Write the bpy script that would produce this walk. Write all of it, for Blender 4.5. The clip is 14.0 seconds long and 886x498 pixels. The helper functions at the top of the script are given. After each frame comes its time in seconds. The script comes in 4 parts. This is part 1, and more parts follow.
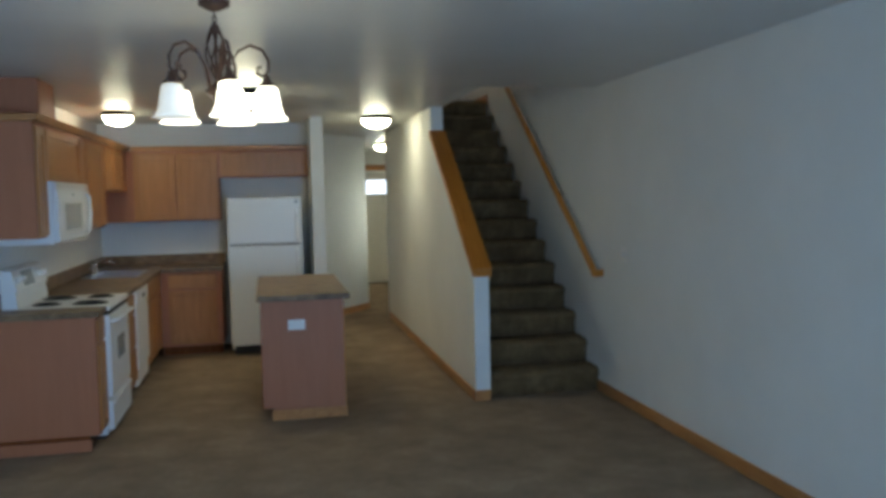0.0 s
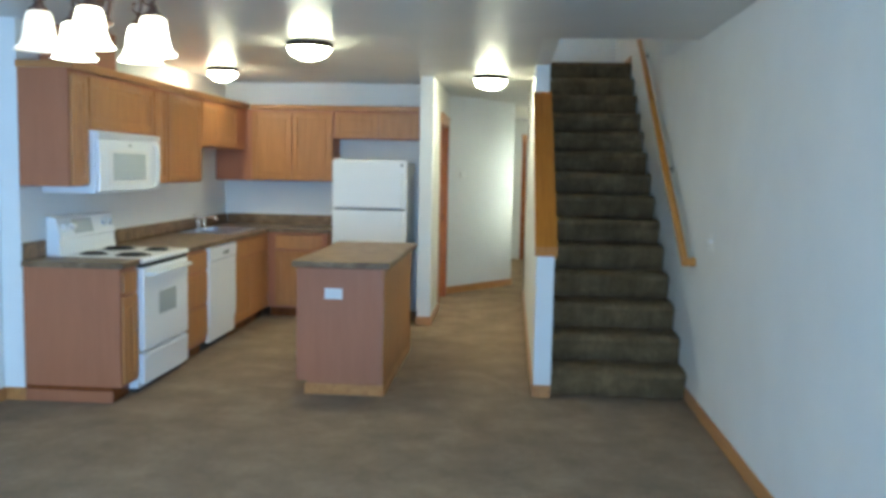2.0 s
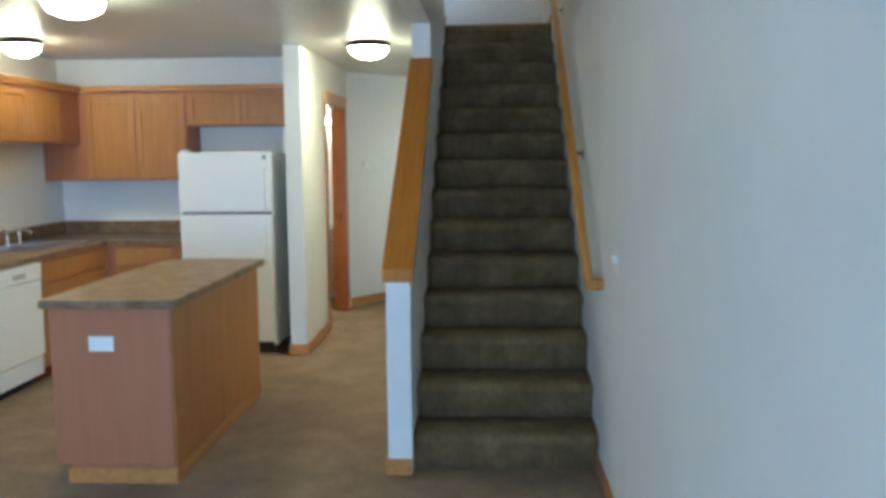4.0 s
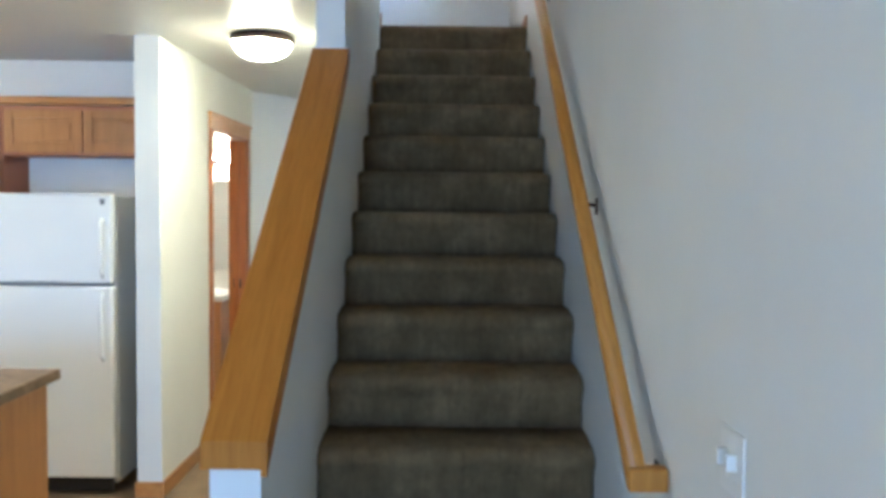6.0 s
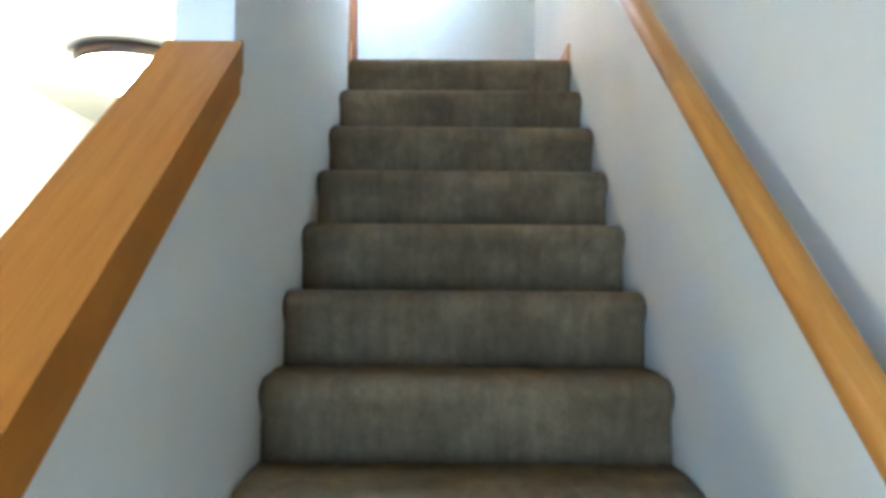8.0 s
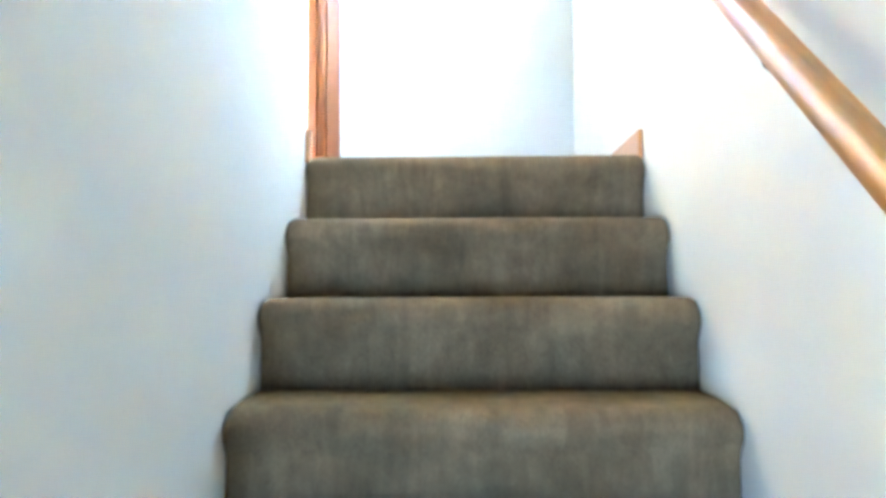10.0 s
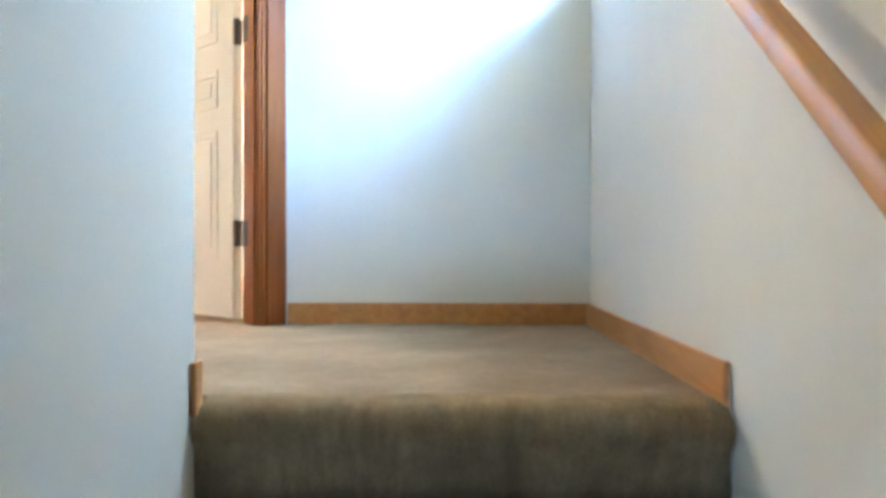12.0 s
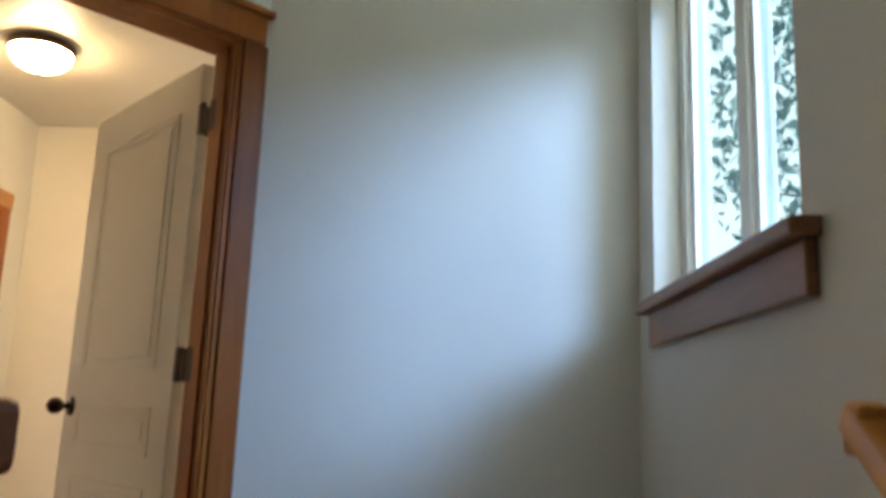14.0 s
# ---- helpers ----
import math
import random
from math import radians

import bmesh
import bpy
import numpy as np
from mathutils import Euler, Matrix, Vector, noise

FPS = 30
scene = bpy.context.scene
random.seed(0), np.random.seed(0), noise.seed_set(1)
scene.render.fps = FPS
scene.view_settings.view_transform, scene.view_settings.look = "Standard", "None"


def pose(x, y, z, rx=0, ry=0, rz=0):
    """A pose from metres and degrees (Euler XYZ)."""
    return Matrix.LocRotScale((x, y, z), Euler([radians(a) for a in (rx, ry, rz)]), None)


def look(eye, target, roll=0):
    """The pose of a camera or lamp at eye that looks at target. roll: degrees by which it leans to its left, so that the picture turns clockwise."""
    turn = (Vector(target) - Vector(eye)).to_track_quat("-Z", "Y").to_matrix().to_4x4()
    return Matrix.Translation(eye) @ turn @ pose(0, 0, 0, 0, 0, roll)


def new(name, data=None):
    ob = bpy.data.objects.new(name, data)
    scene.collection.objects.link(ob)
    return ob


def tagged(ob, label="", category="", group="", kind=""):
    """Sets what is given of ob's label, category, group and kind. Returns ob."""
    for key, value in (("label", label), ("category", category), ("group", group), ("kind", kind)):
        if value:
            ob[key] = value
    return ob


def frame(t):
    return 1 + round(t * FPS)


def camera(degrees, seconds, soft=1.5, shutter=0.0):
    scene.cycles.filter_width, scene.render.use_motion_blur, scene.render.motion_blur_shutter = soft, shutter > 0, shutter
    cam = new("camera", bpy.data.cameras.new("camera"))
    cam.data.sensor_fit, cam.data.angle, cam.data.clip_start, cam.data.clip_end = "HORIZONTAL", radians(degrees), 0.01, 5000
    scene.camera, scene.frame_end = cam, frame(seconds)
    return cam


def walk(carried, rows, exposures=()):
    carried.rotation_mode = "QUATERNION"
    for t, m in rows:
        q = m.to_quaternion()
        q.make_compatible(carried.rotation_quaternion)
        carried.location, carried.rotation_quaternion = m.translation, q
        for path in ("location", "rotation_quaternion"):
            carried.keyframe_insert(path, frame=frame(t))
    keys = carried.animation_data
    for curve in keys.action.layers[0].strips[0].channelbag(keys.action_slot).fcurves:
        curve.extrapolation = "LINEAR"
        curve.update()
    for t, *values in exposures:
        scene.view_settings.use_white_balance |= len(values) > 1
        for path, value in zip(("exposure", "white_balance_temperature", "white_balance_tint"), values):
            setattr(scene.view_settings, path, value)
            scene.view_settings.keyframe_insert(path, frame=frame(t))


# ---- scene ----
cam = camera(55.0, 14.0, soft=3.7, shutter=0.3)
PATH = [
    (0, (-2.576, -6.421, 1.613), (-2.176, -4.466, 1.483), -1.3),
    (0.5, (-2.32, -6.393, 1.618), (-2.144, -4.406, 1.473), -1.2),
    (1, (-1.907, -6.278, 1.577), (-2.048, -4.289, 1.429), 0.1),
    (1.5, (-1.557, -6.099, 1.531), (-1.786, -4.117, 1.396), 0.0),
    (2, (-1.23, -5.828, 1.541), (-1.385, -3.843, 1.354), 1.1),
    (2.5, (-0.914, -5.483, 1.574), (-1.122, -3.502, 1.397), 1.1),
    (3, (-0.748, -5.069, 1.567), (-0.868, -3.082, 1.377), 0.0),
    (3.2, (-0.676, -4.921, 1.581), (-0.785, -2.937, 1.357), -0.7),
    (5.3, (-0.492, -2.683, 1.575), (-0.585, -0.694, 1.396), 0.4),
    (5.5, (-0.493, -2.498, 1.529), (-0.539, -0.503, 1.404), 1.1),
    (6, (-0.511, -2.007, 1.573), (-0.512, -0.01, 1.469), 0.6),
    (6.5, (-0.475, -1.512, 1.616), (-0.556, 0.486, 1.611), 0.8),
    (7, (-0.51, -1.049, 1.621), (-0.526, 0.949, 1.722), 0.5),
    (7.2, (-0.518, -0.854, 1.628), (-0.521, 1.144, 1.729), 0.5),
    (9.3, (-0.481, 0.777, 2.079), (-0.508, 2.774, 2.184), 0.3),
    (9.5, (-0.491, 0.854, 2.15), (-0.502, 2.852, 2.235), 0.0),
    (10, (-0.491, 1.066, 2.322), (-0.541, 3.063, 2.42), -0.2),
    (10.5, (-0.491, 1.298, 2.489), (-0.539, 3.297, 2.533), 0.1),
    (11, (-0.494, 1.513, 2.625), (-0.521, 3.512, 2.672), -0.4),
    (11.5, (-0.473, 1.724, 2.795), (-0.546, 3.723, 2.767), -0.4),
    (12, (-0.487, 1.927, 2.963), (-0.5, 3.927, 2.953), 0.1),
    (12.5, (-0.490, 2.1, 3.100), (-0.570, 4.1, 3.082), -0.2),
    (13, (-0.52, 2.266, 3.255), (-0.573, 4.265, 3.3), 0.5),
    (13.4, (-0.54, 2.418, 3.405), (-0.56, 4.414, 3.516), 0.6),
    (13.5, (-0.532, 2.445, 3.425), (-0.576, 4.437, 3.603), 1.0),
    (14, (-0.522, 2.600, 3.592), (-0.530, 4.562, 3.982), 2.2),
]
EXPOSURES = [(0.0, -1.45, 5750, 9), (0.5, -0.78, 5750, 9), (1.0, -0.5, 5650, 8), (1.5, -0.5, 5550, 7), (2.0, -0.3, 5500, 6), (2.5, -0.5, 5550, 7), (3.0, -0.48, 5600, 7),
             (5.3, 0.1, 5450, 12), (6.0, 0.15, 5400, 13), (6.5, -0.08, 5400, 13), (7.0, 0.08, 5400, 12), (9.3, 2.3, 5100, 9), (10.0, 2.22, 5080, 9), (11.0, 1.55, 5150, 9), (11.5, 1.35, 5200, 9),
             (12.0, 0.75, 5300, 9), (12.5, 0.12, 5350, 9), (13.0, -0.4, 5600, 9), (13.5, -0.88, 5850, 9), (14.0, -1.6, 6500, 13)]
walk(cam, [(t, look(eye, target, roll)) for t, eye, target, roll in PATH], EXPOSURES)

# ---------------------------------------------------------------- light
world = bpy.data.worlds.new("sky")
scene.world = world
world.use_nodes = True
wn = world.node_tree.nodes
sky = wn.new("ShaderNodeTexSky")
sky.sky_type = "NISHITA"
sky.sun_disc = False
sky.sun_elevation = radians(40)
sky.sun_rotation = radians(250)
wn["Background"].inputs["Strength"].default_value = 0.15
world.node_tree.links.new(sky.outputs["Color"], wn["Background"].inputs["Color"])

sun_data = bpy.data.lights.new("sun", "SUN")
sun_data.energy, sun_data.angle, sun_data.color = 4.0, radians(0.6), (1.0, 0.95, 0.88)
sun = new("sun", sun_data)
sun.matrix_world = look((-10, 6, 14), (0, 0, 0))


def area_lamp(name, eye, target, w, h, watts, colour):
    data = bpy.data.lights.new(name, "AREA")
    data.shape, data.size, data.size_y, data.energy, data.color = "RECTANGLE", w, h, watts, colour
    ob = new(name, data)
    ob.matrix_world = look(eye, target)
    return ob


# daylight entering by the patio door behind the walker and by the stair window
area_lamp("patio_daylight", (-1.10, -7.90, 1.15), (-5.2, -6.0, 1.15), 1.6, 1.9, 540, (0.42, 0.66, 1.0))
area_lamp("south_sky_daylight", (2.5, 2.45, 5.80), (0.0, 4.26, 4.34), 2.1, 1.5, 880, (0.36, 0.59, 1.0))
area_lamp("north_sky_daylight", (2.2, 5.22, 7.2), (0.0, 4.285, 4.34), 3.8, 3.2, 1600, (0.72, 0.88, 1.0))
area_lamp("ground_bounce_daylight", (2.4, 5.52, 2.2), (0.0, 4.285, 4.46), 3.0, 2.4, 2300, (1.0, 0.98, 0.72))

area_lamp("upper_room_daylight", (-4.66, 6.45, 4.2), (-1.8, 5.5, 3.6), 1.1, 1.2, 480, (1.0, 0.86, 0.70))

# ---------------------------------------------------------------- sizes
W = 0.924            # stair width between walls
G, R = 0.26, 0.1922
LAND = 14 * R        # upper floor
FAR = 4.86           # wall at the head of the stairs
CEIL = 2.43          # lower ceiling
CEIL2 = LAND + 2.44
KX = -1.042          # outer face of the stair wall
LEFT, KIT = -4.46, -4.33
BACKK = 3.26         # kitchen back wall

# ---------------------------------------------------------------- materials


def mat(name, colour, rough=0.5, metal=0.0, spec=0.5):
    m = bpy.data.materials.new(name)
    m.use_nodes = True
    b = m.node_tree.nodes["Principled BSDF"]
    b.inputs["Base Color"].default_value = (*colour, 1)
    b.inputs["Roughness"].default_value = rough
    b.inputs["Metallic"].default_value = metal
    b.inputs["Specular IOR Level"].default_value = spec
    return m


def nodes_of(m):
    return m.node_tree.nodes, m.node_tree.links, m.node_tree.nodes["Principled BSDF"]


def noise_node(n, l, coords, scale, detail=4.0, rough=0.55, dist=0.0):
    t = n.new("ShaderNodeTexNoise")
    t.inputs["Scale"].default_value = scale
    t.inputs["Detail"].default_value = detail
    t.inputs["Roughness"].default_value = rough
    t.inputs["Distortion"].default_value = dist
    l.new(coords, t.inputs["Vector"])
    return t


def ramp_node(n, l, fac, stops):
    r = n.new("ShaderNodeValToRGB")
    e = r.color_ramp.elements
    e[0].position, e[0].color = stops[0][0], (*stops[0][1], 1)
    e[1].position, e[1].color = stops[-1][0], (*stops[-1][1], 1)
    for p, c in stops[1:-1]:
        k = e.new(p)
        k.color = (*c, 1)
    l.new(fac, r.inputs["Fac"])
    return r


def bump_node(n, l, b, height, strength, distance):
    k = n.new("ShaderNodeBump")
    k.inputs["Strength"].default_value = strength
    k.inputs["Distance"].default_value = distance
    l.new(height, k.inputs["Height"])
    l.new(k.outputs["Normal"], b.inputs["Normal"])


def mix_mul(n, l, a, c, fac):
    m = n.new("ShaderNodeMix")
    m.data_type, m.blend_type = "RGBA", "MULTIPLY"
    m.inputs["Factor"].default_value = fac
    l.new(a, m.inputs["A"])
    l.new(c, m.inputs["B"])
    return m.outputs["Result"]


def coords_of(n):
    return n.new("ShaderNodeNewGeometry").outputs["Position"]


def paint(name, colour, rough=0.6, peel=0.25, scale=170):
    m = mat(name, colour, rough)
    n, l, b = nodes_of(m)
    p = coords_of(n)
    big = noise_node(n, l, p, 1.3, 5)
    lo, hi = tuple(c * 0.94 for c in colour), tuple(min(1, c * 1.03) for c in colour)
    r = ramp_node(n, l, big.outputs["Fac"], [(0.3, lo), (0.7, hi)])
    l.new(r.outputs["Color"], b.inputs["Base Color"])
    fine = noise_node(n, l, p, scale, 3)
    bump_node(n, l, b, fine.outputs["Fac"], peel, 0.002)
    return m


def carpet(name, dark, light, big=3.0, streak=0.0, sheen=0.08):
    m = mat(name, light, 0.95, 0, 0.1)
    n, l, b = nodes_of(m)
    p = coords_of(n)
    a = noise_node(n, l, p, big, 6, 0.62, 0.15)
    r = ramp_node(n, l, a.outputs["Fac"], [(0.30, dark), (0.52, tuple((x + y) / 2 for x, y in zip(dark, light))), (0.68, light)])
    c = noise_node(n, l, p, 260, 2)
    r2 = ramp_node(n, l, c.outputs["Fac"], [(0.3, (0.62, 0.60, 0.58)), (0.7, (1, 1, 1))])
    mid = noise_node(n, l, p, 34, 3)
    r3 = ramp_node(n, l, mid.outputs["Fac"], [(0.35, (0.80, 0.80, 0.80)), (0.65, (1, 1, 1))])
    col = mix_mul(n, l, r.outputs["Color"], r2.outputs["Color"], 0.7)
    col = mix_mul(n, l, col, r3.outputs["Color"], 0.6)
    if streak:
        mp = n.new("ShaderNodeMapping")
        mp.inputs["Scale"].default_value = (34, 12, 5)
        l.new(p, mp.inputs["Vector"])
        sn = noise_node(n, l, mp.outputs["Vector"], 1.0, 5, 0.65, 0.5)
        r4 = ramp_node(n, l, sn.outputs["Fac"], [(0.34, (0.70, 0.70, 0.70)), (0.62, (1.15, 1.15, 1.15))])
        col = mix_mul(n, l, col, r4.outputs["Color"], streak)
    l.new(col, b.inputs["Base Color"])
    b.inputs["Sheen Weight"].default_value = sheen
    b.inputs["Sheen Tint"].default_value = (0.95, 0.85, 0.70, 1)
    bump_node(n, l, b, c.outputs["Fac"], 0.7, 0.006)
    return m


def wood(name, dark, light, along="Z", rough=0.38, scale=1.0, spec=0.5, fine=0.5):
    m = mat(name, light, rough, 0.0, spec)
    n, l, b = nodes_of(m)
    p = coords_of(n)
    info = n.new("ShaderNodeObjectInfo")
    mp = n.new("ShaderNodeMapping")
    s = {"X": (1.2, 14, 14), "Y": (14, 1.2, 14), "Z": (14, 14, 1.2), "S": (26, 1.5, 1.5)}[along]
    mp.inputs["Scale"].default_value = tuple(v * scale for v in s)
    l.new(p, mp.inputs["Vector"])
    off = n.new("ShaderNodeVectorMath")
    off.operation = "MULTIPLY_ADD"
    off.inputs[1].default_value = (7.0, 5.0, 9.0)
    l.new(info.outputs["Random"], off.inputs[0])
    l.new(mp.outputs["Vector"], off.inputs[2])
    a = noise_node(n, l, off.outputs["Vector"], 1.6, 6, 0.6, 0.8)
    f = noise_node(n, l, off.outputs["Vector"], 9.0, 3, 0.5, 0.2)
    r = ramp_node(n, l, a.outputs["Fac"], [(0.32, dark), (0.68, light)])
    r2 = ramp_node(n, l, f.outputs["Fac"], [(0.35, (0.86, 0.83, 0.80)), (0.6, (1, 1, 1))])
    l.new(mix_mul(n, l, r.outputs["Color"], r2.outputs["Color"], fine), b.inputs["Base Color"])
    bump_node(n, l, b, f.outputs["Fac"], 0.08, 0.002)
    return m


def laminate(name):
    m = mat(name, (0.2, 0.16, 0.12), 0.42, 0.0, 0.3)
    n, l, b = nodes_of(m)
    p = coords_of(n)
    a = noise_node(n, l, p, 9, 6, 0.65, 0.7)
    r = ramp_node(n, l, a.outputs["Fac"], [(0.3, (0.115, 0.070, 0.038)), (0.5, (0.21, 0.138, 0.076)), (0.72, (0.33, 0.225, 0.130))])
    f = noise_node(n, l, p, 120, 3)
    r2 = ramp_node(n, l, f.outputs["Fac"], [(0.35, (0.7, 0.68, 0.66)), (0.6, (1, 1, 1))])
    l.new(mix_mul(n, l, r.outputs["Color"], r2.outputs["Color"], 0.6), b.inputs["Base Color"])
    return m


def glow(name, colour, strength):
    m = mat(name, (0.9, 0.88, 0.8), 0.4)
    b = m.node_tree.nodes["Principled BSDF"]
    b.inputs["Emission Color"].default_value = (*colour, 1)
    b.inputs["Emission Strength"].default_value = strength
    return m


WALL = paint("wall_paint", (0.80, 0.80, 0.76))
CEILP = paint("ceiling_paint", (0.68, 0.67, 0.63), 0.36, 0.55, 45)
CARPET = carpet("beige_carpet", (0.235, 0.164, 0.100), (0.385, 0.280, 0.178), 3.4)
STAIRC = carpet("stair_carpet", (0.170, 0.112, 0.052), (0.320, 0.217, 0.106), 5.0, 0.5, 0.06)
OAK = wood("oak_cabinet", (0.36, 0.150, 0.040), (0.46, 0.208, 0.060), "Z")
OAKY = wood("oak_panel", (0.375, 0.138, 0.060), (0.41, 0.156, 0.069), "Z", 0.5, fine=0.2)
TRIM = wood("fir_trim", (0.27, 0.080, 0.017), (0.37, 0.124, 0.028), "Z", 0.36, spec=0.25)
CASE = wood("dark_red_wood", (0.15, 0.042, 0.011), (0.22, 0.068, 0.018), "Z", 0.2)
TRIMY = wood("fir_trim_long", (0.40, 0.17, 0.05), (0.56, 0.27, 0.085), "Y", 0.34)
TRIMS = wood("fir_trim_sloping", (0.40, 0.145, 0.019), (0.52, 0.205, 0.032), "S", 0.4, spec=0.12)
RAILW = wood("varnished_rail", (0.47, 0.185, 0.030), (0.60, 0.265, 0.048), "S", 0.34, spec=0.3)
TRIMX = wood("fir_trim_cross", (0.40, 0.17, 0.05), (0.56, 0.27, 0.085), "X", 0.34)
SILLW = wood("sill_wood", (0.25, 0.125, 0.066), (0.37, 0.195, 0.108), "Y", 0.42, spec=0.3)
# reddish guard cap wood, darkened further to hold the cap's backlit shade
CAPW = wood("guard_cap_wood", (0.085, 0.028, 0.012), (0.14, 0.048, 0.020), "Y", 0.65, spec=0.08)
LAMI = laminate("counter_laminate")
WHITE = mat("appliance_white", (0.82, 0.83, 0.82), 0.28)
DOORW = paint("door_paint", (0.82, 0.79, 0.72), 0.45, 0.08, 90)
PLASTIC = mat("switch_plastic", (0.82, 0.81, 0.77), 0.4)
BLACK = mat("black_enamel", (0.015, 0.015, 0.016), 0.35)
DARK = mat("dark_shadow_gap", (0.02, 0.018, 0.015), 0.8)
GLASSY = mat("oven_glass", (0.45, 0.48, 0.46), 0.12)
CHROME = mat("chrome", (0.75, 0.75, 0.76), 0.12, 1.0)
STEEL = mat("sink_steel", (0.55, 0.56, 0.57), 0.28, 1.0)
BRONZE = mat("oil_rubbed_bronze", (0.045, 0.028, 0.02), 0.42, 0.6)
IRON = mat("wrought_iron", (0.09, 0.05, 0.035), 0.5, 0.5)
VINYL = mat("white_vinyl_frame", (0.84, 0.86, 0.86), 0.35)
DOME = glow("lit_dome_glass", (1.0, 0.905, 0.56), 92)
SHADE = glow("lit_shade_glass", (1.0, 0.89, 0.60), 14)
BATHG = glow("bath_bulb_glass", (1.0, 0.84, 0.6), 150)
UPDOME = glow("upper_dome_glass", (1.0, 0.66, 0.30), 290)
DIMG = glow("dim_shade_glass", (1.0, 0.82, 0.5), 1.2)
FANL = glow("door_light_glass", (0.85, 0.93, 1.0), 5)
LEAF = mat("leaf", (0.11, 0.16, 0.15), 0.5)
_n, _l, _b = nodes_of(LEAF)
_t = _n.new("ShaderNodeBsdfTranslucent")
_t.inputs["Color"].default_value = (0.50, 0.72, 0.78, 1)
_x = _n.new("ShaderNodeMixShader")
_x.inputs[0].default_value = 0.62
_l.new(_b.outputs["BSDF"], _x.inputs[1])
_l.new(_t.outputs["BSDF"], _x.inputs[2])
_l.new(_x.outputs["Shader"], _n["Material Output"].inputs["Surface"])
BARK = mat("bark", (0.10, 0.075, 0.055), 0.9)
GRASS = carpet("lawn", (0.04, 0.07, 0.02), (0.08, 0.12, 0.04), 0.7)
pane_m = bpy.data.materials.new("window_glass")
pane_m.use_nodes = True
_n, _l, _b = nodes_of(pane_m)
_b.inputs["Base Color"].default_value = (0.84, 0.97, 0.96, 1)
_b.inputs["Roughness"].default_value = 0.02
_b.inputs["Transmission Weight"].default_value = 1.0
_b.inputs["IOR"].default_value = 1.05

# ---------------------------------------------------------------- mesh helpers
ORIGIN = {}


def box(bm, x0, y0, z0, x1, y1, z1, bevel=0.0):
    m = Matrix.LocRotScale(((x0 + x1) / 2, (y0 + y1) / 2, (z0 + z1) / 2), None, (abs(x1 - x0), abs(y1 - y0), abs(z1 - z0)))
    g = bmesh.ops.create_cube(bm, size=1, matrix=m)
    if bevel > 0:
        edges = list({e for v in g["verts"] for e in v.link_edges})
        bmesh.ops.bevel(bm, geom=edges, offset=bevel, segments=2, affect="EDGES", profile=0.5)


def solid(*boxes, bevel=0.0):
    bm = bmesh.new()
    for b in boxes:
        box(bm, *b, bevel=bevel)
    return bm


def prism(bm, outline, axis, a, b):
    """A flat outline of two coordinates pushed from a to b along an axis."""
    def at(u, v, w):
        return {"x": (w, u, v), "y": (u, w, v), "z": (u, v, w)}[axis]
    lo = [bm.verts.new(at(u, v, a)) for u, v in outline]
    hi = [bm.verts.new(at(u, v, b)) for u, v in outline]
    bm.faces.new(lo)
    bm.faces.new(hi[::-1])
    k = len(outline)
    for i in range(k):
        bm.faces.new((lo[i], hi[i], hi[(i + 1) % k], lo[(i + 1) % k]))
    bmesh.ops.recalc_face_normals(bm, faces=bm.faces[:])


def spin(bm, profile, centre, steps=24, cap=False):
    """A turned shape: (radius, height) pairs round a vertical axis."""
    rings = []
    for rad, h in profile:
        rings.append([bm.verts.new((centre[0] + rad * math.cos(2 * math.pi * i / steps), centre[1] + rad * math.sin(2 * math.pi * i / steps), centre[2] + h)) for i in range(steps)])
    for a, b in zip(rings, rings[1:]):
        for i in range(steps):
            bm.faces.new((a[i], a[(i + 1) % steps], b[(i + 1) % steps], b[i]))
    if cap:
        bm.faces.new(rings[0][::-1])
        bm.faces.new(rings[-1])
    bmesh.ops.recalc_face_normals(bm, faces=bm.faces[:])


def tube(bm, points, radius, sides=8, taper=None):
    """A round bar along a line of points."""
    pts = [Vector(p) for p in points]
    rings = []
    for i, p in enumerate(pts):
        d = (pts[min(i + 1, len(pts) - 1)] - pts[max(i - 1, 0)]).normalized()
        side = d.cross(Vector((0.31, 0.17, 0.93)) if abs(d.z) < 0.9 else Vector((1, 0.2, 0))).normalized()
        up = side.cross(d)
        r = radius if taper is None else radius + (taper - radius) * i / (len(pts) - 1)
        rings.append([bm.verts.new(p + r * (math.cos(2 * math.pi * k / sides) * side + math.sin(2 * math.pi * k / sides) * up)) for k in range(sides)])
    for a, b in zip(rings, rings[1:]):
        for i in range(sides):
            bm.faces.new((a[i], a[(i + 1) % sides], b[(i + 1) % sides], b[i]))
    bm.faces.new(rings[0][::-1])
    bm.faces.new(rings[-1])
    bmesh.ops.recalc_face_normals(bm, faces=bm.faces[:])


def finish(bm, name, material, smooth=False):
    me = bpy.data.meshes.new(name)
    bm.to_mesh(me)
    bm.free()
    me.materials.append(material)
    if smooth:
        for f in me.polygons:
            f.use_smooth = True
    return me


def structure(name, bm, material, label, category="", smooth=False):
    ob = new(name, finish(bm, name, material, smooth))
    ORIGIN[ob] = Vector((0, 0, 0))
    return tagged(ob, label, category or name.split("_")[0], "", "structure")


def thing(name, base, label, category, group="", kind=""):
    ob = new(name)
    ob.empty_display_size = 0.1
    ob.location = base
    ORIGIN[ob] = Vector(base)
    return tagged(ob, label, category, group, kind)


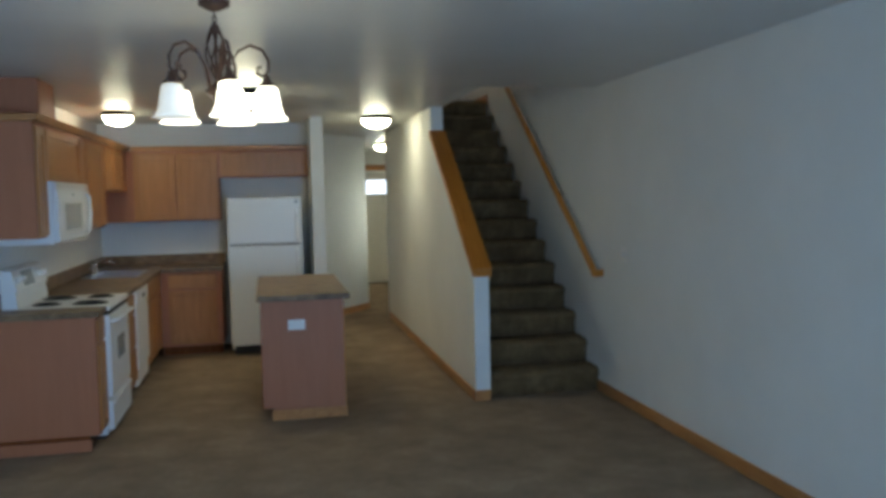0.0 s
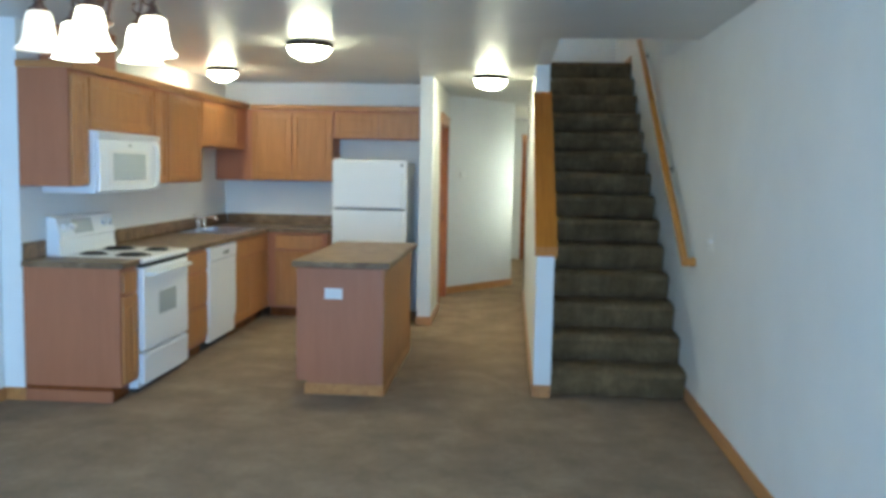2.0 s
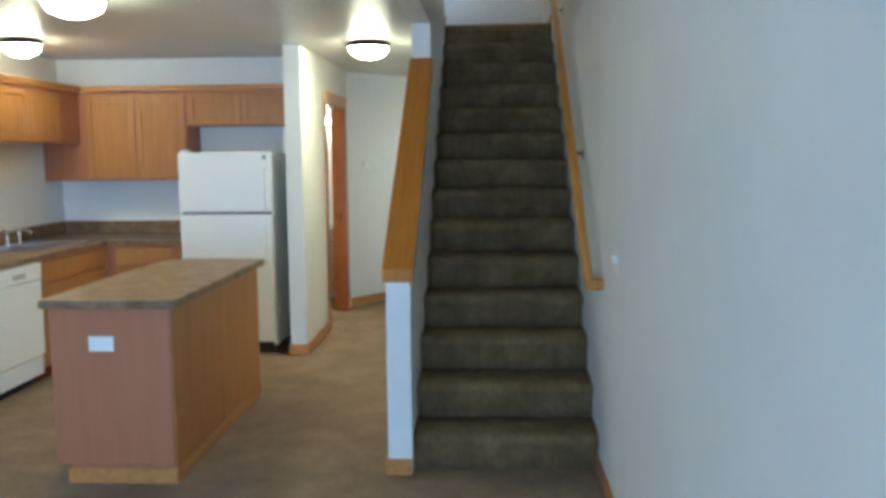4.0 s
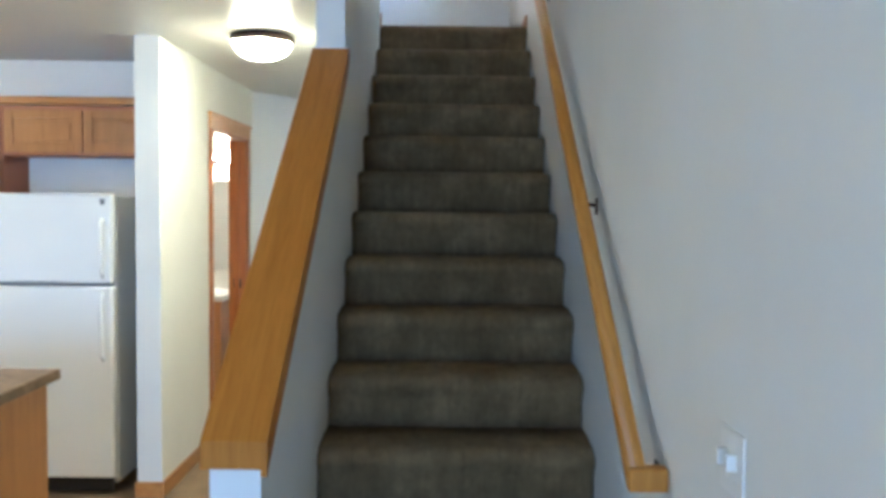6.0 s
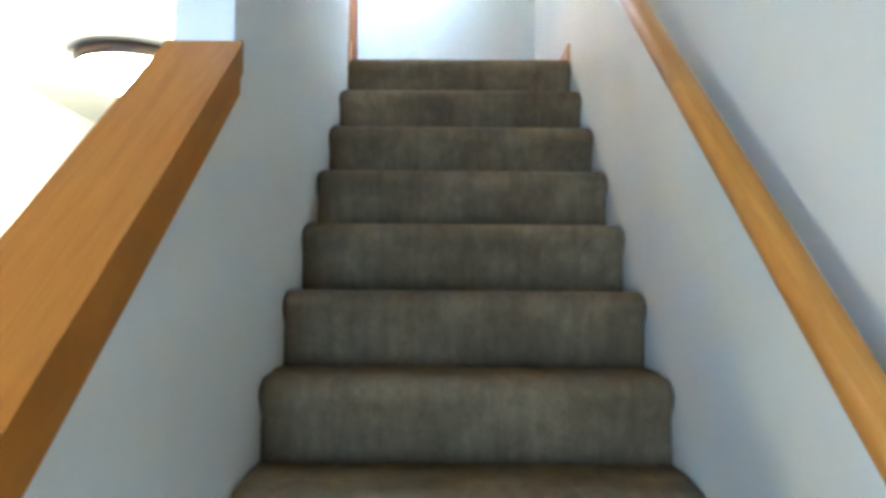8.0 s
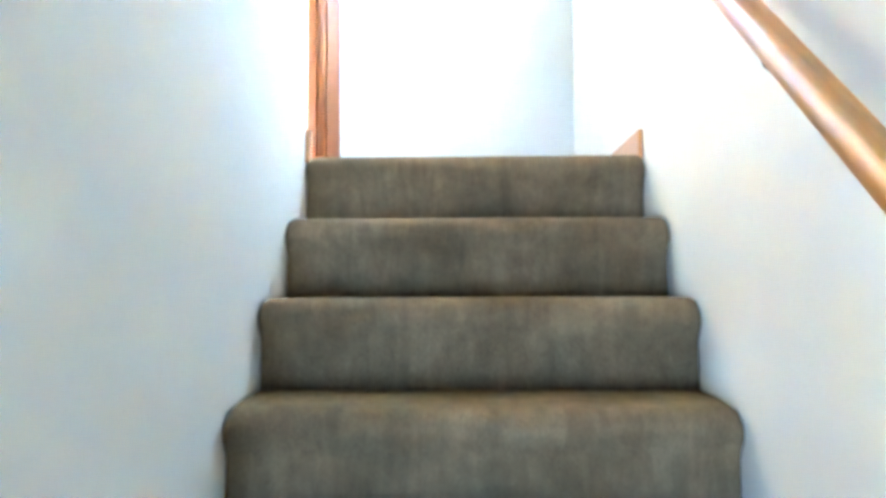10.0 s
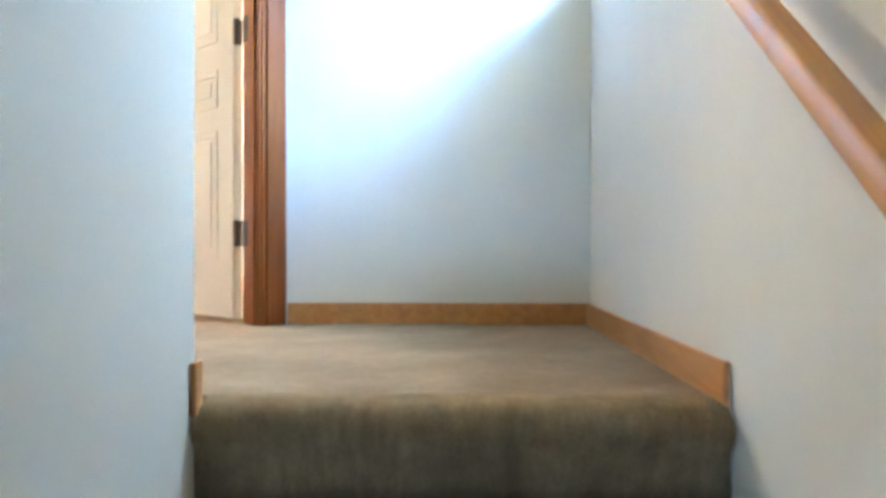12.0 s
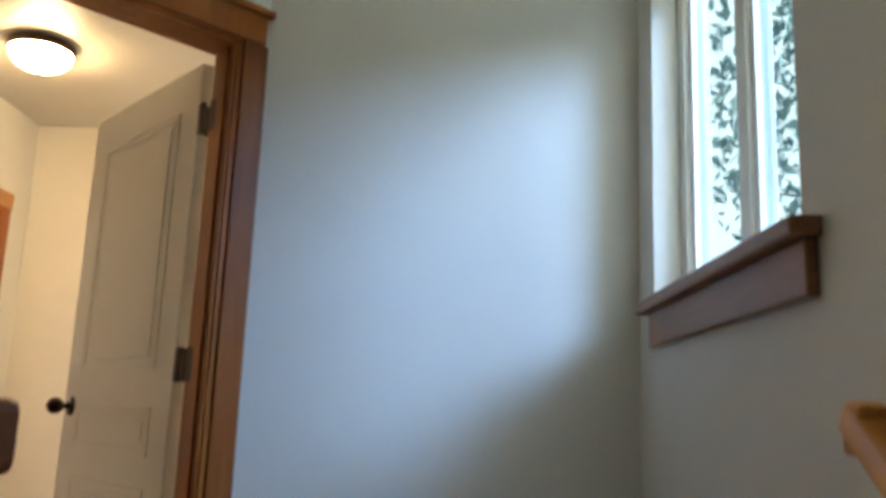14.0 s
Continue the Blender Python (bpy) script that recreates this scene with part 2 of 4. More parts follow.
def part(name, bm, material, parent, label="", smooth=False):
    """One mesh under a thing or a part; the shape is given in world places."""
    o = ORIGIN[parent]
    bmesh.ops.translate(bm, verts=bm.verts[:], vec=-o)
    ob = new(name, finish(bm, name, material, smooth))
    ob.parent = parent
    ORIGIN[ob] = o
    if label:
        ob["label"] = label
    return ob


def face_frame(facing):
    """Maps (along, up, out) to world for a face that looks along +x or -y."""
    if facing == "x":
        return lambda u, v, d, base: (base + d, u, v)
    return lambda u, v, d, base: (u, base - d, v)


def fbox(bm, facing, base, u0, v0, d0, u1, v1, d1, bevel=0.0):
    f = face_frame(facing)
    a, b = f(u0, v0, d0, base), f(u1, v1, d1, base)
    box(bm, *[min(p, q) for p, q in zip(a, b)], *[max(p, q) for p, q in zip(a, b)], bevel=bevel)


def panel_front(facing, base, u0, v0, u1, v1, stile=0.05, depth=0.019):
    """A framed cabinet front: four rails and a panel set back behind them."""
    bm = bmesh.new()
    fbox(bm, facing, base, u0, v0, 0.001, u0 + stile, v1, depth, 0.003)
    fbox(bm, facing, base, u1 - stile, v0, 0.001, u1, v1, depth, 0.003)
    fbox(bm, facing, base, u0 + stile, v0, 0.001, u1 - stile, v0 + stile, depth, 0.003)
    fbox(bm, facing, base, u0 + stile, v1 - stile, 0.001, u1 - stile, v1, depth, 0.003)
    fbox(bm, facing, base, u0 + stile - 0.004, v0 + stile - 0.004, 0.0, u1 - stile + 0.004, v1 - stile + 0.004, depth - 0.010)
    fbox(bm, facing, base, u0 + stile + 0.02, v0 + stile + 0.02, 0.001, u1 - stile - 0.02, v1 - stile - 0.02, depth - 0.005, 0.003)
    return bm


# ---------------------------------------------------------------- ground and floors
structure("ground", solid((-400, -400, -0.40, 400, 400, -0.30)), GRASS, "dark green lawn around the house", "ground")
structure("floor", solid((-4.7, -8.0, -0.2, 0.15, 9.25, 0.0)), CARPET, "mottled beige carpet of the lower floor", "floor")
bm = solid((KX, 3.46, 2.42, 0.0, FAR + 0.1, LAND - 0.0005), (-4.7, 0.0, CEIL + 0.02, KX - 0.0, 7.6, LAND - 0.001))
structure("floor_upper", bm, CARPET, "beige carpet of the upper landing", "floor")
bm = solid((-4.6, -8.0, CEIL, KX, 9.2, CEIL + 0.02), (KX, -8.0, CEIL, 0.0, 0.05, CEIL + 0.02), (KX, 4.6, CEIL, 0.0, 9.2, CEIL + 0.02))
structure("ceiling", bm, CEILP, "off-white textured ceiling", "ceiling")
structure("ceiling_upper", solid((-4.7, -0.2, CEIL2, 0.2, 7.7, CEIL2 + 0.05)), CEILP, "off-white ceiling of the upper floor", "ceiling")

# ---------------------------------------------------------------- walls
WIN = (3.82, 4.70, 3.893, 4.78)     # stair window: y from, to, z from, to
ADDED_OPENING = (5.80, 6.25, 1.25, 1.85)      # unseen opening, added to let daylight onto the angled hall wall
ROOM = (5.95, 6.95, LAND + 0.9, LAND + 2.1)     # window of the upper west room
bm = solid((0, -8.0, 0, 0.15, WIN[0], CEIL2), (0, WIN[1], 0, 0.15, ADDED_OPENING[0], CEIL2), (0, ADDED_OPENING[1], 0, 0.15, 9.2, CEIL2), (0, ADDED_OPENING[0], 0, 0.15, ADDED_OPENING[1], ADDED_OPENING[2]), (0, ADDED_OPENING[0], ADDED_OPENING[3], 0.15, ADDED_OPENING[1], CEIL2), (0, WIN[0], 0, 0.15, WIN[1], WIN[2]), (0, WIN[0], WIN[3], 0.15, WIN[1], CEIL2))
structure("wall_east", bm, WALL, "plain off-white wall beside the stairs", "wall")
structure("wall_west", solid((-4.6, -8.0, 0, LEFT, -0.66, CEIL), (-4.6, -0.66, 0, KIT, 5.6, CEIL)), WALL, "off-white wall with a shallow step at the kitchen", "wall")
PATIO = (-1.93, -0.27, 0.05, 2.15)
bm = solid((-4.6, -8.12, 0, PATIO[0], -8.0, CEIL), (PATIO[1], -8.12, 0, 0.15, -8.0, CEIL), (PATIO[0], -8.12, PATIO[3], PATIO[1], -8.0, CEIL), (PATIO[0], -8.12, 0, PATIO[1], -8.0, PATIO[2]))
structure("wall_south", bm, WALL, "off-white wall with the patio door", "wall")
structure("wall_kitchen", solid((-4.6, BACKK, 0, -2.0, BACKK + 0.12, CEIL), (-2.125, 2.45, 0, -1.995, BACKK, CEIL)), WALL, "off-white wall behind the kitchen with a short return", "wall")
structure("wall_hall_1", solid((-2.12, BACKK + 0.12, 0, -2.0, 3.44, CEIL), (-2.12, 4.40, 0, -2.0, 4.62, CEIL), (-2.12, 3.44, 2.05, -2.0, 4.40, CEIL)), WALL, "white hall wall with the bathroom doorway", "wall")
bm = bmesh.new()
prism(bm, [(-2.0, 4.62), (-1.20, 5.66), (-1.30, 5.74), (-2.12, 4.68)], "z", 0, CEIL)
structure("wall_hall_2", bm, WALL, "angled white wall at the end of the hall", "wall")
structure("wall_hall_3", solid((-1.30, 5.74, 0, -1.20, 9.2, CEIL)), WALL, "off-white wall beside the front door", "wall")
structure("wall_north", solid((-1.3, 9.1, 0, -0.98, 9.2, CEIL), (-0.02, 9.1, 0, 0.0, 9.2, CEIL), (-0.98, 9.1, 2.05, -0.02, 9.2, CEIL)), WALL, "off-white wall around the front door", "wall")
structure("wall_bath", solid((-3.6, 5.15, 0, -2.2, 5.25, CEIL), (-3.7, BACKK + 0.12, 0, -3.6, 5.25, CEIL)), WALL, "white wall of the small bathroom", "wall")

# stair wall: sloping top to the cap, full height behind, closed to the upper guard
bm = bmesh.new()
prism(bm, [(-0.085, 0), (4.60, 0), (4.60, CEIL), (1.53, CEIL), (1.53, 2.145), (-0.085, 0.990)], "x", KX, -W)
box(bm, KX, 4.60, 0, 0, 4.72, CEIL)
structure("wall_stair", bm, WALL, "off-white wall along the stairs with a sloping top", "wall")
structure("wall_guard", solid((KX, 0.05, CEIL, -W, 3.385, 3.525)), WALL, "off-white half wall guarding the stairwell", "wall")
structure("wall_stairwell_south", solid((KX, -0.07, CEIL + 0.02, 0, 0.05, CEIL2)), WALL, "off-white wall over the stair opening", "wall")
structure("wall_landing", solid((-1.05, FAR, LAND - 0.2, 0.0, FAR + 0.1, CEIL2)), WALL, "off-white wall at the head of the stairs", "wall")
D = (-1.05, FAR)


def diagonal(bm, s0, s1, d0, d1, z0, z1):
    """A box on the slanting door wall: s runs along it from the far corner, d into the room behind."""
    k = math.sqrt(0.5)
    pts = [(D[0] - k * s - k * d, D[1] - k * s + k * d) for s, d in ((s0, d0), (s1, d0), (s1, d1), (s0, d1))]
    prism(bm, pts, "z", z0, z1)


DOOR_TOP = LAND + 1.91
bm = bmesh.new()
diagonal(bm, 0.0, 0.075, 0.0, 0.115, LAND - 0.1, CEIL2)
diagonal(bm, 0.075, 0.90, 0.0, 0.115, DOOR_TOP, CEIL2)
diagonal(bm, 0.90, 1.10, 0.0, 0.115, LAND - 0.1, CEIL2)
structure("wall_slanting", bm, WALL, "off-white slanting wall around the upper door", "wall")
k7 = math.sqrt(0.5)
ex, ey = D[0] - k7 * 1.10, D[1] - k7 * 1.10
for i, b in enumerate(((-4.7, ey, LAND, ex, ey + 0.1, CEIL2), (-4.7, -0.1, LAND, KX, 0.0, CEIL2), (-4.8, -0.1, LAND, -4.7, ROOM[0], CEIL2), (-4.7, 7.2, LAND, -1.0, 7.3, CEIL2), (-1.0, FAR + 0.101, LAND, -0.9, 7.3, CEIL2))):
    structure("wall_upper_%d" % (i + 1), solid(b), WALL, "off-white wall of the upper floor", "wall")
structure("wall_upper_6", solid((-4.8, ROOM[1], LAND, -4.7, 7.6, CEIL2), (-4.8, ROOM[0], LAND, -4.7, ROOM[1], ROOM[2]), (-4.8, ROOM[0], ROOM[3], -4.7, ROOM[1], CEIL2)), WALL, "off-white wall with the window of the upper west room", "wall")
structure("wall_upper_room", solid((-2.95, ey + 0.1, LAND, -2.85, 6.12, CEIL2), (-2.95, 6.92, LAND, -2.85, 7.2, CEIL2), (-2.95, 6.12, LAND + 1.90, -2.85, 6.92, CEIL2)), WALL, "off-white wall of the upper room with a doorway", "wall")

# ---------------------------------------------------------------- stairs


def step_mesh(back):
    """One carpeted step with a rounded nosing; its ends are rounded over too."""
    nose = [(-0.027 + 0.040 * (1 - math.cos(math.pi / 2 * i / 6)), -0.040 + 0.040 * math.sin(math.pi / 2 * i / 6)) for i in range(7)]
    prof = [(0.0, -R), (0.0, -0.095), (-0.010, -0.074), (-0.023, -0.055)] + nose + [(back * 0.5, 0.0), (back, 0.0), (back, -R)]
    bm = bmesh.new()
    rings = []
    for x, inset in ((-W + 0.002, 0.016), (-W + 0.006, 0.008), (-W + 0.018, 0.0), (-0.018, 0.0), (-0.006, 0.008), (-0.002, 0.016)):
        ring = []
        for y, z in prof:
            top = max(0.0, min(1.0, (z + 0.08) / 0.08))
            front = max(0.0, min(1.0, (0.06 - y) / 0.06))
            ring.append(bm.verts.new((x, y + inset * 0.5 * front * (1 if z > -R + 0.01 else 0.3), z - inset * top * front)))
        rings.append(ring)
    k = len(prof)
    for a, b in zip(rings, rings[1:]):
        for i in range(k):
            bm.faces.new((a[i], b[i], b[(i + 1) % k], a[(i + 1) % k]))
    bm.faces.new(rings[0])
    bm.faces.new(rings[-1][::-1])
    bmesh.ops.recalc_face_normals(bm, faces=bm.faces[:])
    return finish(bm, "step", STAIRC, True)


stairs = thing("staircase", (0, 0, 0), "straight flight of stairs covered in brown-grey carpet", "stairs", kind="structure")
sm, last = step_mesh(G + 0.02), step_mesh(0.10)
for i in range(14):
    st = new("step", sm if i < 13 else last)
    st.parent = stairs
    st.location = (0, i * G, (i + 1) * R)
bm = bmesh.new()
prism(bm, [(0.15, 0.0), (13 * G + 0.1, 13 * R - 0.06), (13 * G + 0.1, 13 * R - 0.3), (0.5, 0.0)], "x", -W, 0)
part("carriage", bm, DARK, stairs)

# sloping cap on the stair wall
cap = thing("stair_wall_cap", (-0.99, -0.1, 0.94), "orange-brown wooden cap on the sloping stair wall", "wall cap", kind="structure")
bm = bmesh.new()
prism(bm, [(-0.112, 0.970), (-0.112, 1.034), (1.528, 2.210), (1.528, 2.145)], "x", -1.056, -0.905)
part("cap_board", bm, TRIMS, cap)
bm = bmesh.new()
prism(bm, [(-0.088, 0.945), (-0.088, 0.985), (1.528, 2.150), (1.528, 2.105)], "x", -W - 0.0, -0.910)
part("bed_moulding", bm, TRIMS, cap)
guard = thing("guard_wall_cap", (-0.99, 1.8, 3.525), "dark reddish wooden cap on the landing half wall", "wall cap", kind="structure")
part("cap_board", solid((-1.07, 0.06, 3.526, -0.905, 3.402, 3.595), bevel=0.012), CAPW, guard)

# handrail on brackets


RX = -0.070          # rail centre, clear of the wall


def rail_point(y):
    return 1.047 + 0.726 * y


rail = thing("handrail", (-0.07, 0.0, rail_point(0)), "orange varnished wooden handrail on dark brackets", "handrail")
bm = bmesh.new()
a, b = (-0.12, rail_point(-0.12)), (3.53, rail_point(3.53))
sl = (b[1] - a[1]) / (b[0] - a[0])
ln = math.hypot(1, sl)
rings = []
for y in (a[0], b[0]):
    z = rail_point(y)
    ring = []
    for i in range(12):
        an = 2 * math.pi * i / 12
        u = 0.023 * (abs(math.cos(an)) ** 0.5) * (1 if math.cos(an) >= 0 else -1)
        v = 0.022 * (abs(math.sin(an)) ** 0.5) * (1 if math.sin(an) >= 0 else -1)
        ring.append(bm.verts.new((RX + u, y - v * sl / ln, z + v / ln)))
    rings.append(ring)
for i in range(12):
    bm.faces.new((rings[0][i], rings[0][(i + 1) % 12], rings[1][(i + 1) % 12], rings[1][i]))
bm.faces.new(rings[0])
bm.faces.new(rings[1][::-1])
bmesh.ops.recalc_face_normals(bm, faces=bm.faces[:])
part("rail", bm, RAILW, rail, smooth=True)
for y in (-0.115, 3.515):
    z = rail_point(y)
    part("wall_return", solid((RX - 0.02, y - 0.022, z - 0.030, -0.001, y + 0.022, z + 0.024), bevel=0.006), RAILW, rail)
for y in (-0.03, 0.83, 2.26, 3.28):
    z = rail_point(y)
    bm = bmesh.new()
    tube(bm, [(RX, y, z - 0.025), (RX + 0.006, y, z - 0.048), (RX + 0.03, y, z - 0.068), (-0.004, y, z - 0.075)], 0.007)
    box(bm, -0.006, y - 0.016, z - 0.105, -0.001, y + 0.016, z - 0.05, 0.002)
    part("bracket", bm, BRONZE, rail, "dark bronze bracket")

# ---------------------------------------------------------------- baseboards


def baseboard(name, *runs):
    bm = bmesh.new()
    for r in runs:
        box(bm, *r, bevel=0.004)
    return structure(name, bm, TRIMY, "orange-brown wooden baseboard", "baseboard")


BH = 0.085
baseboard("baseboard_1", (-0.014, -8.0, 0.0, -0.001, -0.001, BH))
baseboard("baseboard_2", (LEFT + 0.001, -8.0, 0.0, LEFT + 0.014, -0.675, BH), (LEFT + 0.001, -0.675, 0, KIT + 0.012, -0.661, BH))
baseboard("baseboard_3", (KX - 0.014, -0.099, 0, -W, -0.086, BH), (KX - 0.014, -0.085, 0, KX - 0.001, 4.60, BH))
baseboard("baseboard_4", (-2.137, 2.436, 0, -1.981, 2.449, BH), (-1.994, 2.45, 0, -1.981, 3.38, BH))
bm = bmesh.new()
prism(bm, [(-1.998, 4.62), (-1.198, 5.66), (-1.186, 5.652), (-1.986, 4.612)], "z", 0, BH)
structure("baseboard_5", bm, TRIMY, "orange-brown wooden baseboard of the angled wall", "baseboard")
baseboard("baseboard_6", (-1.04, FAR - 0.014, LAND, -0.015, FAR - 0.001, LAND + 0.072), (-0.014, 3.39, LAND - 0.02, -0.001, FAR - 0.001, LAND + 0.072))
baseboard("baseboard_7", (-W + 0.001, 3.355, LAND - 0.02, -W + 0.012, 3.398, LAND + 0.072), (KX - 0.01, 3.386, LAND, -W, 3.399, LAND + 0.072))

# ---------------------------------------------------------------- kitchen: base cabinets
BX = -3.69          # front plane of the west run
BY = 2.64            # front plane of the north run
CT = 0.87            # underside of the worktop


def base_cabinet(y0, y1, label, drawers, doors, end_panel=False):
    c = thing("base_cabinet", (KIT, y0, 0), label, "cabinet", "base cabinets")
    part("body", solid((KIT + 0.002, y0 + 0.001, 0.10, BX, y1 - 0.001, CT - 0.002), bevel=0.002), OAKY, c)
    # toe kick coloured darker than the cabinet body
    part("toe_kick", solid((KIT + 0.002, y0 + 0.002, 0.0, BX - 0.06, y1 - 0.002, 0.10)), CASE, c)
    if end_panel:
        part("base_moulding", solid((KIT + 0.01, y0 - 0.014, 0, BX - 0.05, y0, 0.075), bevel=0.004), OAKY, c)
    top = CT - 0.025
    for h in drawers:
        part("drawer_front", solid((BX + 0.001, y0 + 0.02, top - h, BX + 0.019, y1 - 0.02, top), bevel=0.006), OAK, c)
        top -= h + 0.02
    if doors:
        w = (y1 - y0 - 0.03 - 0.01 * doors) / doors
        for i in range(doors):
            u = y0 + 0.02 + i * (w + 0.01)
            part("door", panel_front("x", BX, u, 0.125, u + w, top), OAK, c)
    return c


base_cabinet(-0.65, -0.405, "narrow oak base cabinet with a plain end panel beside the stove", [0.14], 1, True)
base_cabinet(0.405, 0.895, "oak base cabinet with a stack of three drawers", [0.15, 0.25, 0.26], 0)
base_cabinet(1.585, 2.64, "oak sink base cabinet with two doors", [0.14], 2)
c = thing("base_cabinet", (-3.74, BACKK, 0), "oak corner base cabinet with a drawer beside the refrigerator", "cabinet", "base cabinets")
part("body", solid((BX + 0.002, BY, 0.10, -3.07, BACKK - 0.002, CT - 0.002)), OAKY, c)
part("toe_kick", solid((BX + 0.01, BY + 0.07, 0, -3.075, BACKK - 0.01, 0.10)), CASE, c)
part("drawer_front", solid((-3.60, BY - 0.019, 0.70, -3.12, BY - 0.001, 0.845), bevel=0.006), OAK, c)
part("door", panel_front("y", BY, -3.60, 0.13, -3.12, 0.68), OAK, c)

# worktops with a sink cut-out and upstand
top = thing("worktop", (KIT, 1.4, CT), "brown mottled laminate worktop with an upstand", "worktop")
SX0, SX1, SY0, SY1 = -4.20, -3.79, 1.80, 2.50
bm = bmesh.new()
for b in ((KIT + 0.002, 0.402, CT, BX + 0.03, SY0, CT + 0.04), (KIT + 0.002, SY1, CT, BX + 0.03, BACKK - 0.002, CT + 0.04), (KIT + 0.002, SY0, CT, SX0, SY1, CT + 0.04), (SX1, SY0, CT, BX + 0.03, SY1, CT + 0.04)):
    box(bm, *b)
box(bm, BX + 0.03, BY - 0.03, CT, -3.05, BACKK - 0.002, CT + 0.04)
part("board", bm, LAMI, top)
part("upstand", solid((KIT + 0.002, 0.402, CT + 0.041, KIT + 0.022, BACKK - 0.022, CT + 0.15), (KIT + 0.022, BACKK - 0.022, CT + 0.041, -3.05, BACKK - 0.002, CT + 0.15), bevel=0.003), LAMI, top)
top2 = thing("worktop", (KIT, -0.6, CT), "short brown laminate worktop at the end of the run", "worktop")
part("board", solid((KIT + 0.002, -0.675, CT, BX + 0.03, -0.402, CT + 0.04), bevel=0.004), LAMI, top2)
part("upstand", solid((KIT + 0.002, -0.66, CT + 0.041, KIT + 0.022, -0.402, CT + 0.15), bevel=0.003), LAMI, top2)

# sink and tap
sink = thing("kitchen_sink", (-4.04, 2.07, CT), "double-bowl stainless steel sink let into the worktop", "sink")
for y0, y1 in ((SY0, 2.14), (2.16, SY1)):
    bm = bmesh.new()
    t = 0.004
    box(bm, SX0, y0, CT - 0.14, SX1, y1, CT - 0.14 + t)
    box(bm, SX0, y0, CT - 0.14, SX0 + t, y1, CT + 0.041)
    box(bm, SX1 - t, y0, CT - 0.14, SX1, y1, CT + 0.041)
    box(bm, SX0, y0, CT - 0.14, SX1, y0 + t, CT + 0.041)
    box(bm, SX0, y1 - t, CT - 0.14, SX1, y1, CT + 0.041)
    part("bowl", bm, STEEL, sink)
bm = solid((SX0 - 0.06, SY0 - 0.02, CT + 0.041, SX0, SY1 + 0.02, CT + 0.047), (SX1, SY0 - 0.02, CT + 0.041, SX1 + 0.02, SY1 + 0.02, CT + 0.047), (SX0, SY0 - 0.02, CT + 0.041, SX1, SY0, CT + 0.047), (SX0, SY1, CT + 0.041, SX1, SY1 + 0.02, CT + 0.047), (SX0, 2.14, CT + 0.03, SX1, 2.16, CT + 0.045))
part("rim", bm, STEEL, sink)
tap = thing("kitchen_tap", (-4.23, 2.15, CT + 0.047), "chrome single-lever kitchen tap behind the sink", "tap")
bm = bmesh.new()
spin(bm, [(0.026, 0), (0.026, 0.012), (0.017, 0.02), (0.016, 0.09), (0.018, 0.10), (0.0, 0.105)], (-4.23, 2.15, CT + 0.047), 16, False)
part("body", bm, CHROME, tap, smooth=True)
bm = bmesh.new()
tube(bm, [(-4.23, 2.15, CT + 0.12), (-4.20, 2.15, CT + 0.155), (-4.14, 2.15, CT + 0.175), (-4.06, 2.15, CT + 0.165), (-4.03, 2.15, CT + 0.14)], 0.011)
part("spout", bm, CHROME, tap, smooth=True)
bm = bmesh.new()
tube(bm, [(-4.23, 2.15, CT + 0.15), (-4.235, 2.10, CT + 0.185), (-4.24, 2.07, CT + 0.20)], 0.008, 8, 0.005)
part("lever", bm, CHROME, tap, smooth=True)
bm = bmesh.new()
spin(bm, [(0.02, 0), (0.02, 0.01), (0.012, 0.02), (0.014, 0.08), (0.009, 0.11), (0.0, 0.112)], (-4.23, 2.32, CT + 0.047), 14)
part("side_spray", bm, CHROME, tap, smooth=True)

# ---------------------------------------------------------------- kitchen: wall cabinets
UX, UY = -4.00, 2.95
UB, UT = 1.385, 2.125


def wall_cabinet(facing, u0, u1, z0, z1, doors, label):
    base = (KIT, u0, z0) if facing == "x" else (u0, BACKK, z0)
    c = thing("wall_cabinet", base, label, "cabinet", "wall cabinets")
    if facing == "x":
        body = solid((KIT + 0.002, u0 + 0.0005, z0, UX, u1 - 0.0005, z1), bevel=0.002)
    else:
        body = solid((u0 + 0.0005, UY, z0, u1 - 0.0005, BACKK - 0.002, z1), bevel=0.002)
    part("body", body, OAKY, c)
    w = (u1 - u0 - 0.03 - 0.008 * (doors - 1)) / doors
    for i in range(doors):
        u = u0 + 0.015 + i * (w + 0.008)
        part("door", panel_front(facing, UX if facing == "x" else UY, u, z0 + 0.015, u + w, z1 - 0.03), OAK, c)
    return c


wall_cabinet("x", -0.66, -0.42, UB, UT, 1, "narrow oak wall cabinet with a plain end beside the microwave")
wall_cabinet("x", -0.42, 0.60, 1.755, UT, 1, "low oak wall cabinet over the microwave")
wall_cabinet("x", 0.60, 0.86, UB, UT, 1, "oak wall cabinet with one tall narrow door")
wall_cabinet("x", 0.86, 1.62, UB, UT, 1, "oak wall cabinet with one wide door")
wall_cabinet("x", 1.62, 2.62, 1.70, UT, 2, "short oak wall cabinet over the sink with two doors")
wall_cabinet("y", -3.95, -3.07, UB, UT, 2, "oak wall cabinet with two doors on the back wall")
c = thing("wall_cabinet", (KIT, BACKK, UB), "plain oak corner wall cabinet beside the sink", "cabinet", "wall cabinets")
part("body", solid((KIT + 0.003, UY, UB, -3.951, BACKK - 0.002, UT), (KIT + 0.003, 2.622, 1.70, UX - 0.0, UY - 0.001, UT)), OAKY, c)
wall_cabinet("y", -3.07, -2.13, 1.835, UT, 2, "low oak wall cabinet over the refrigerator")
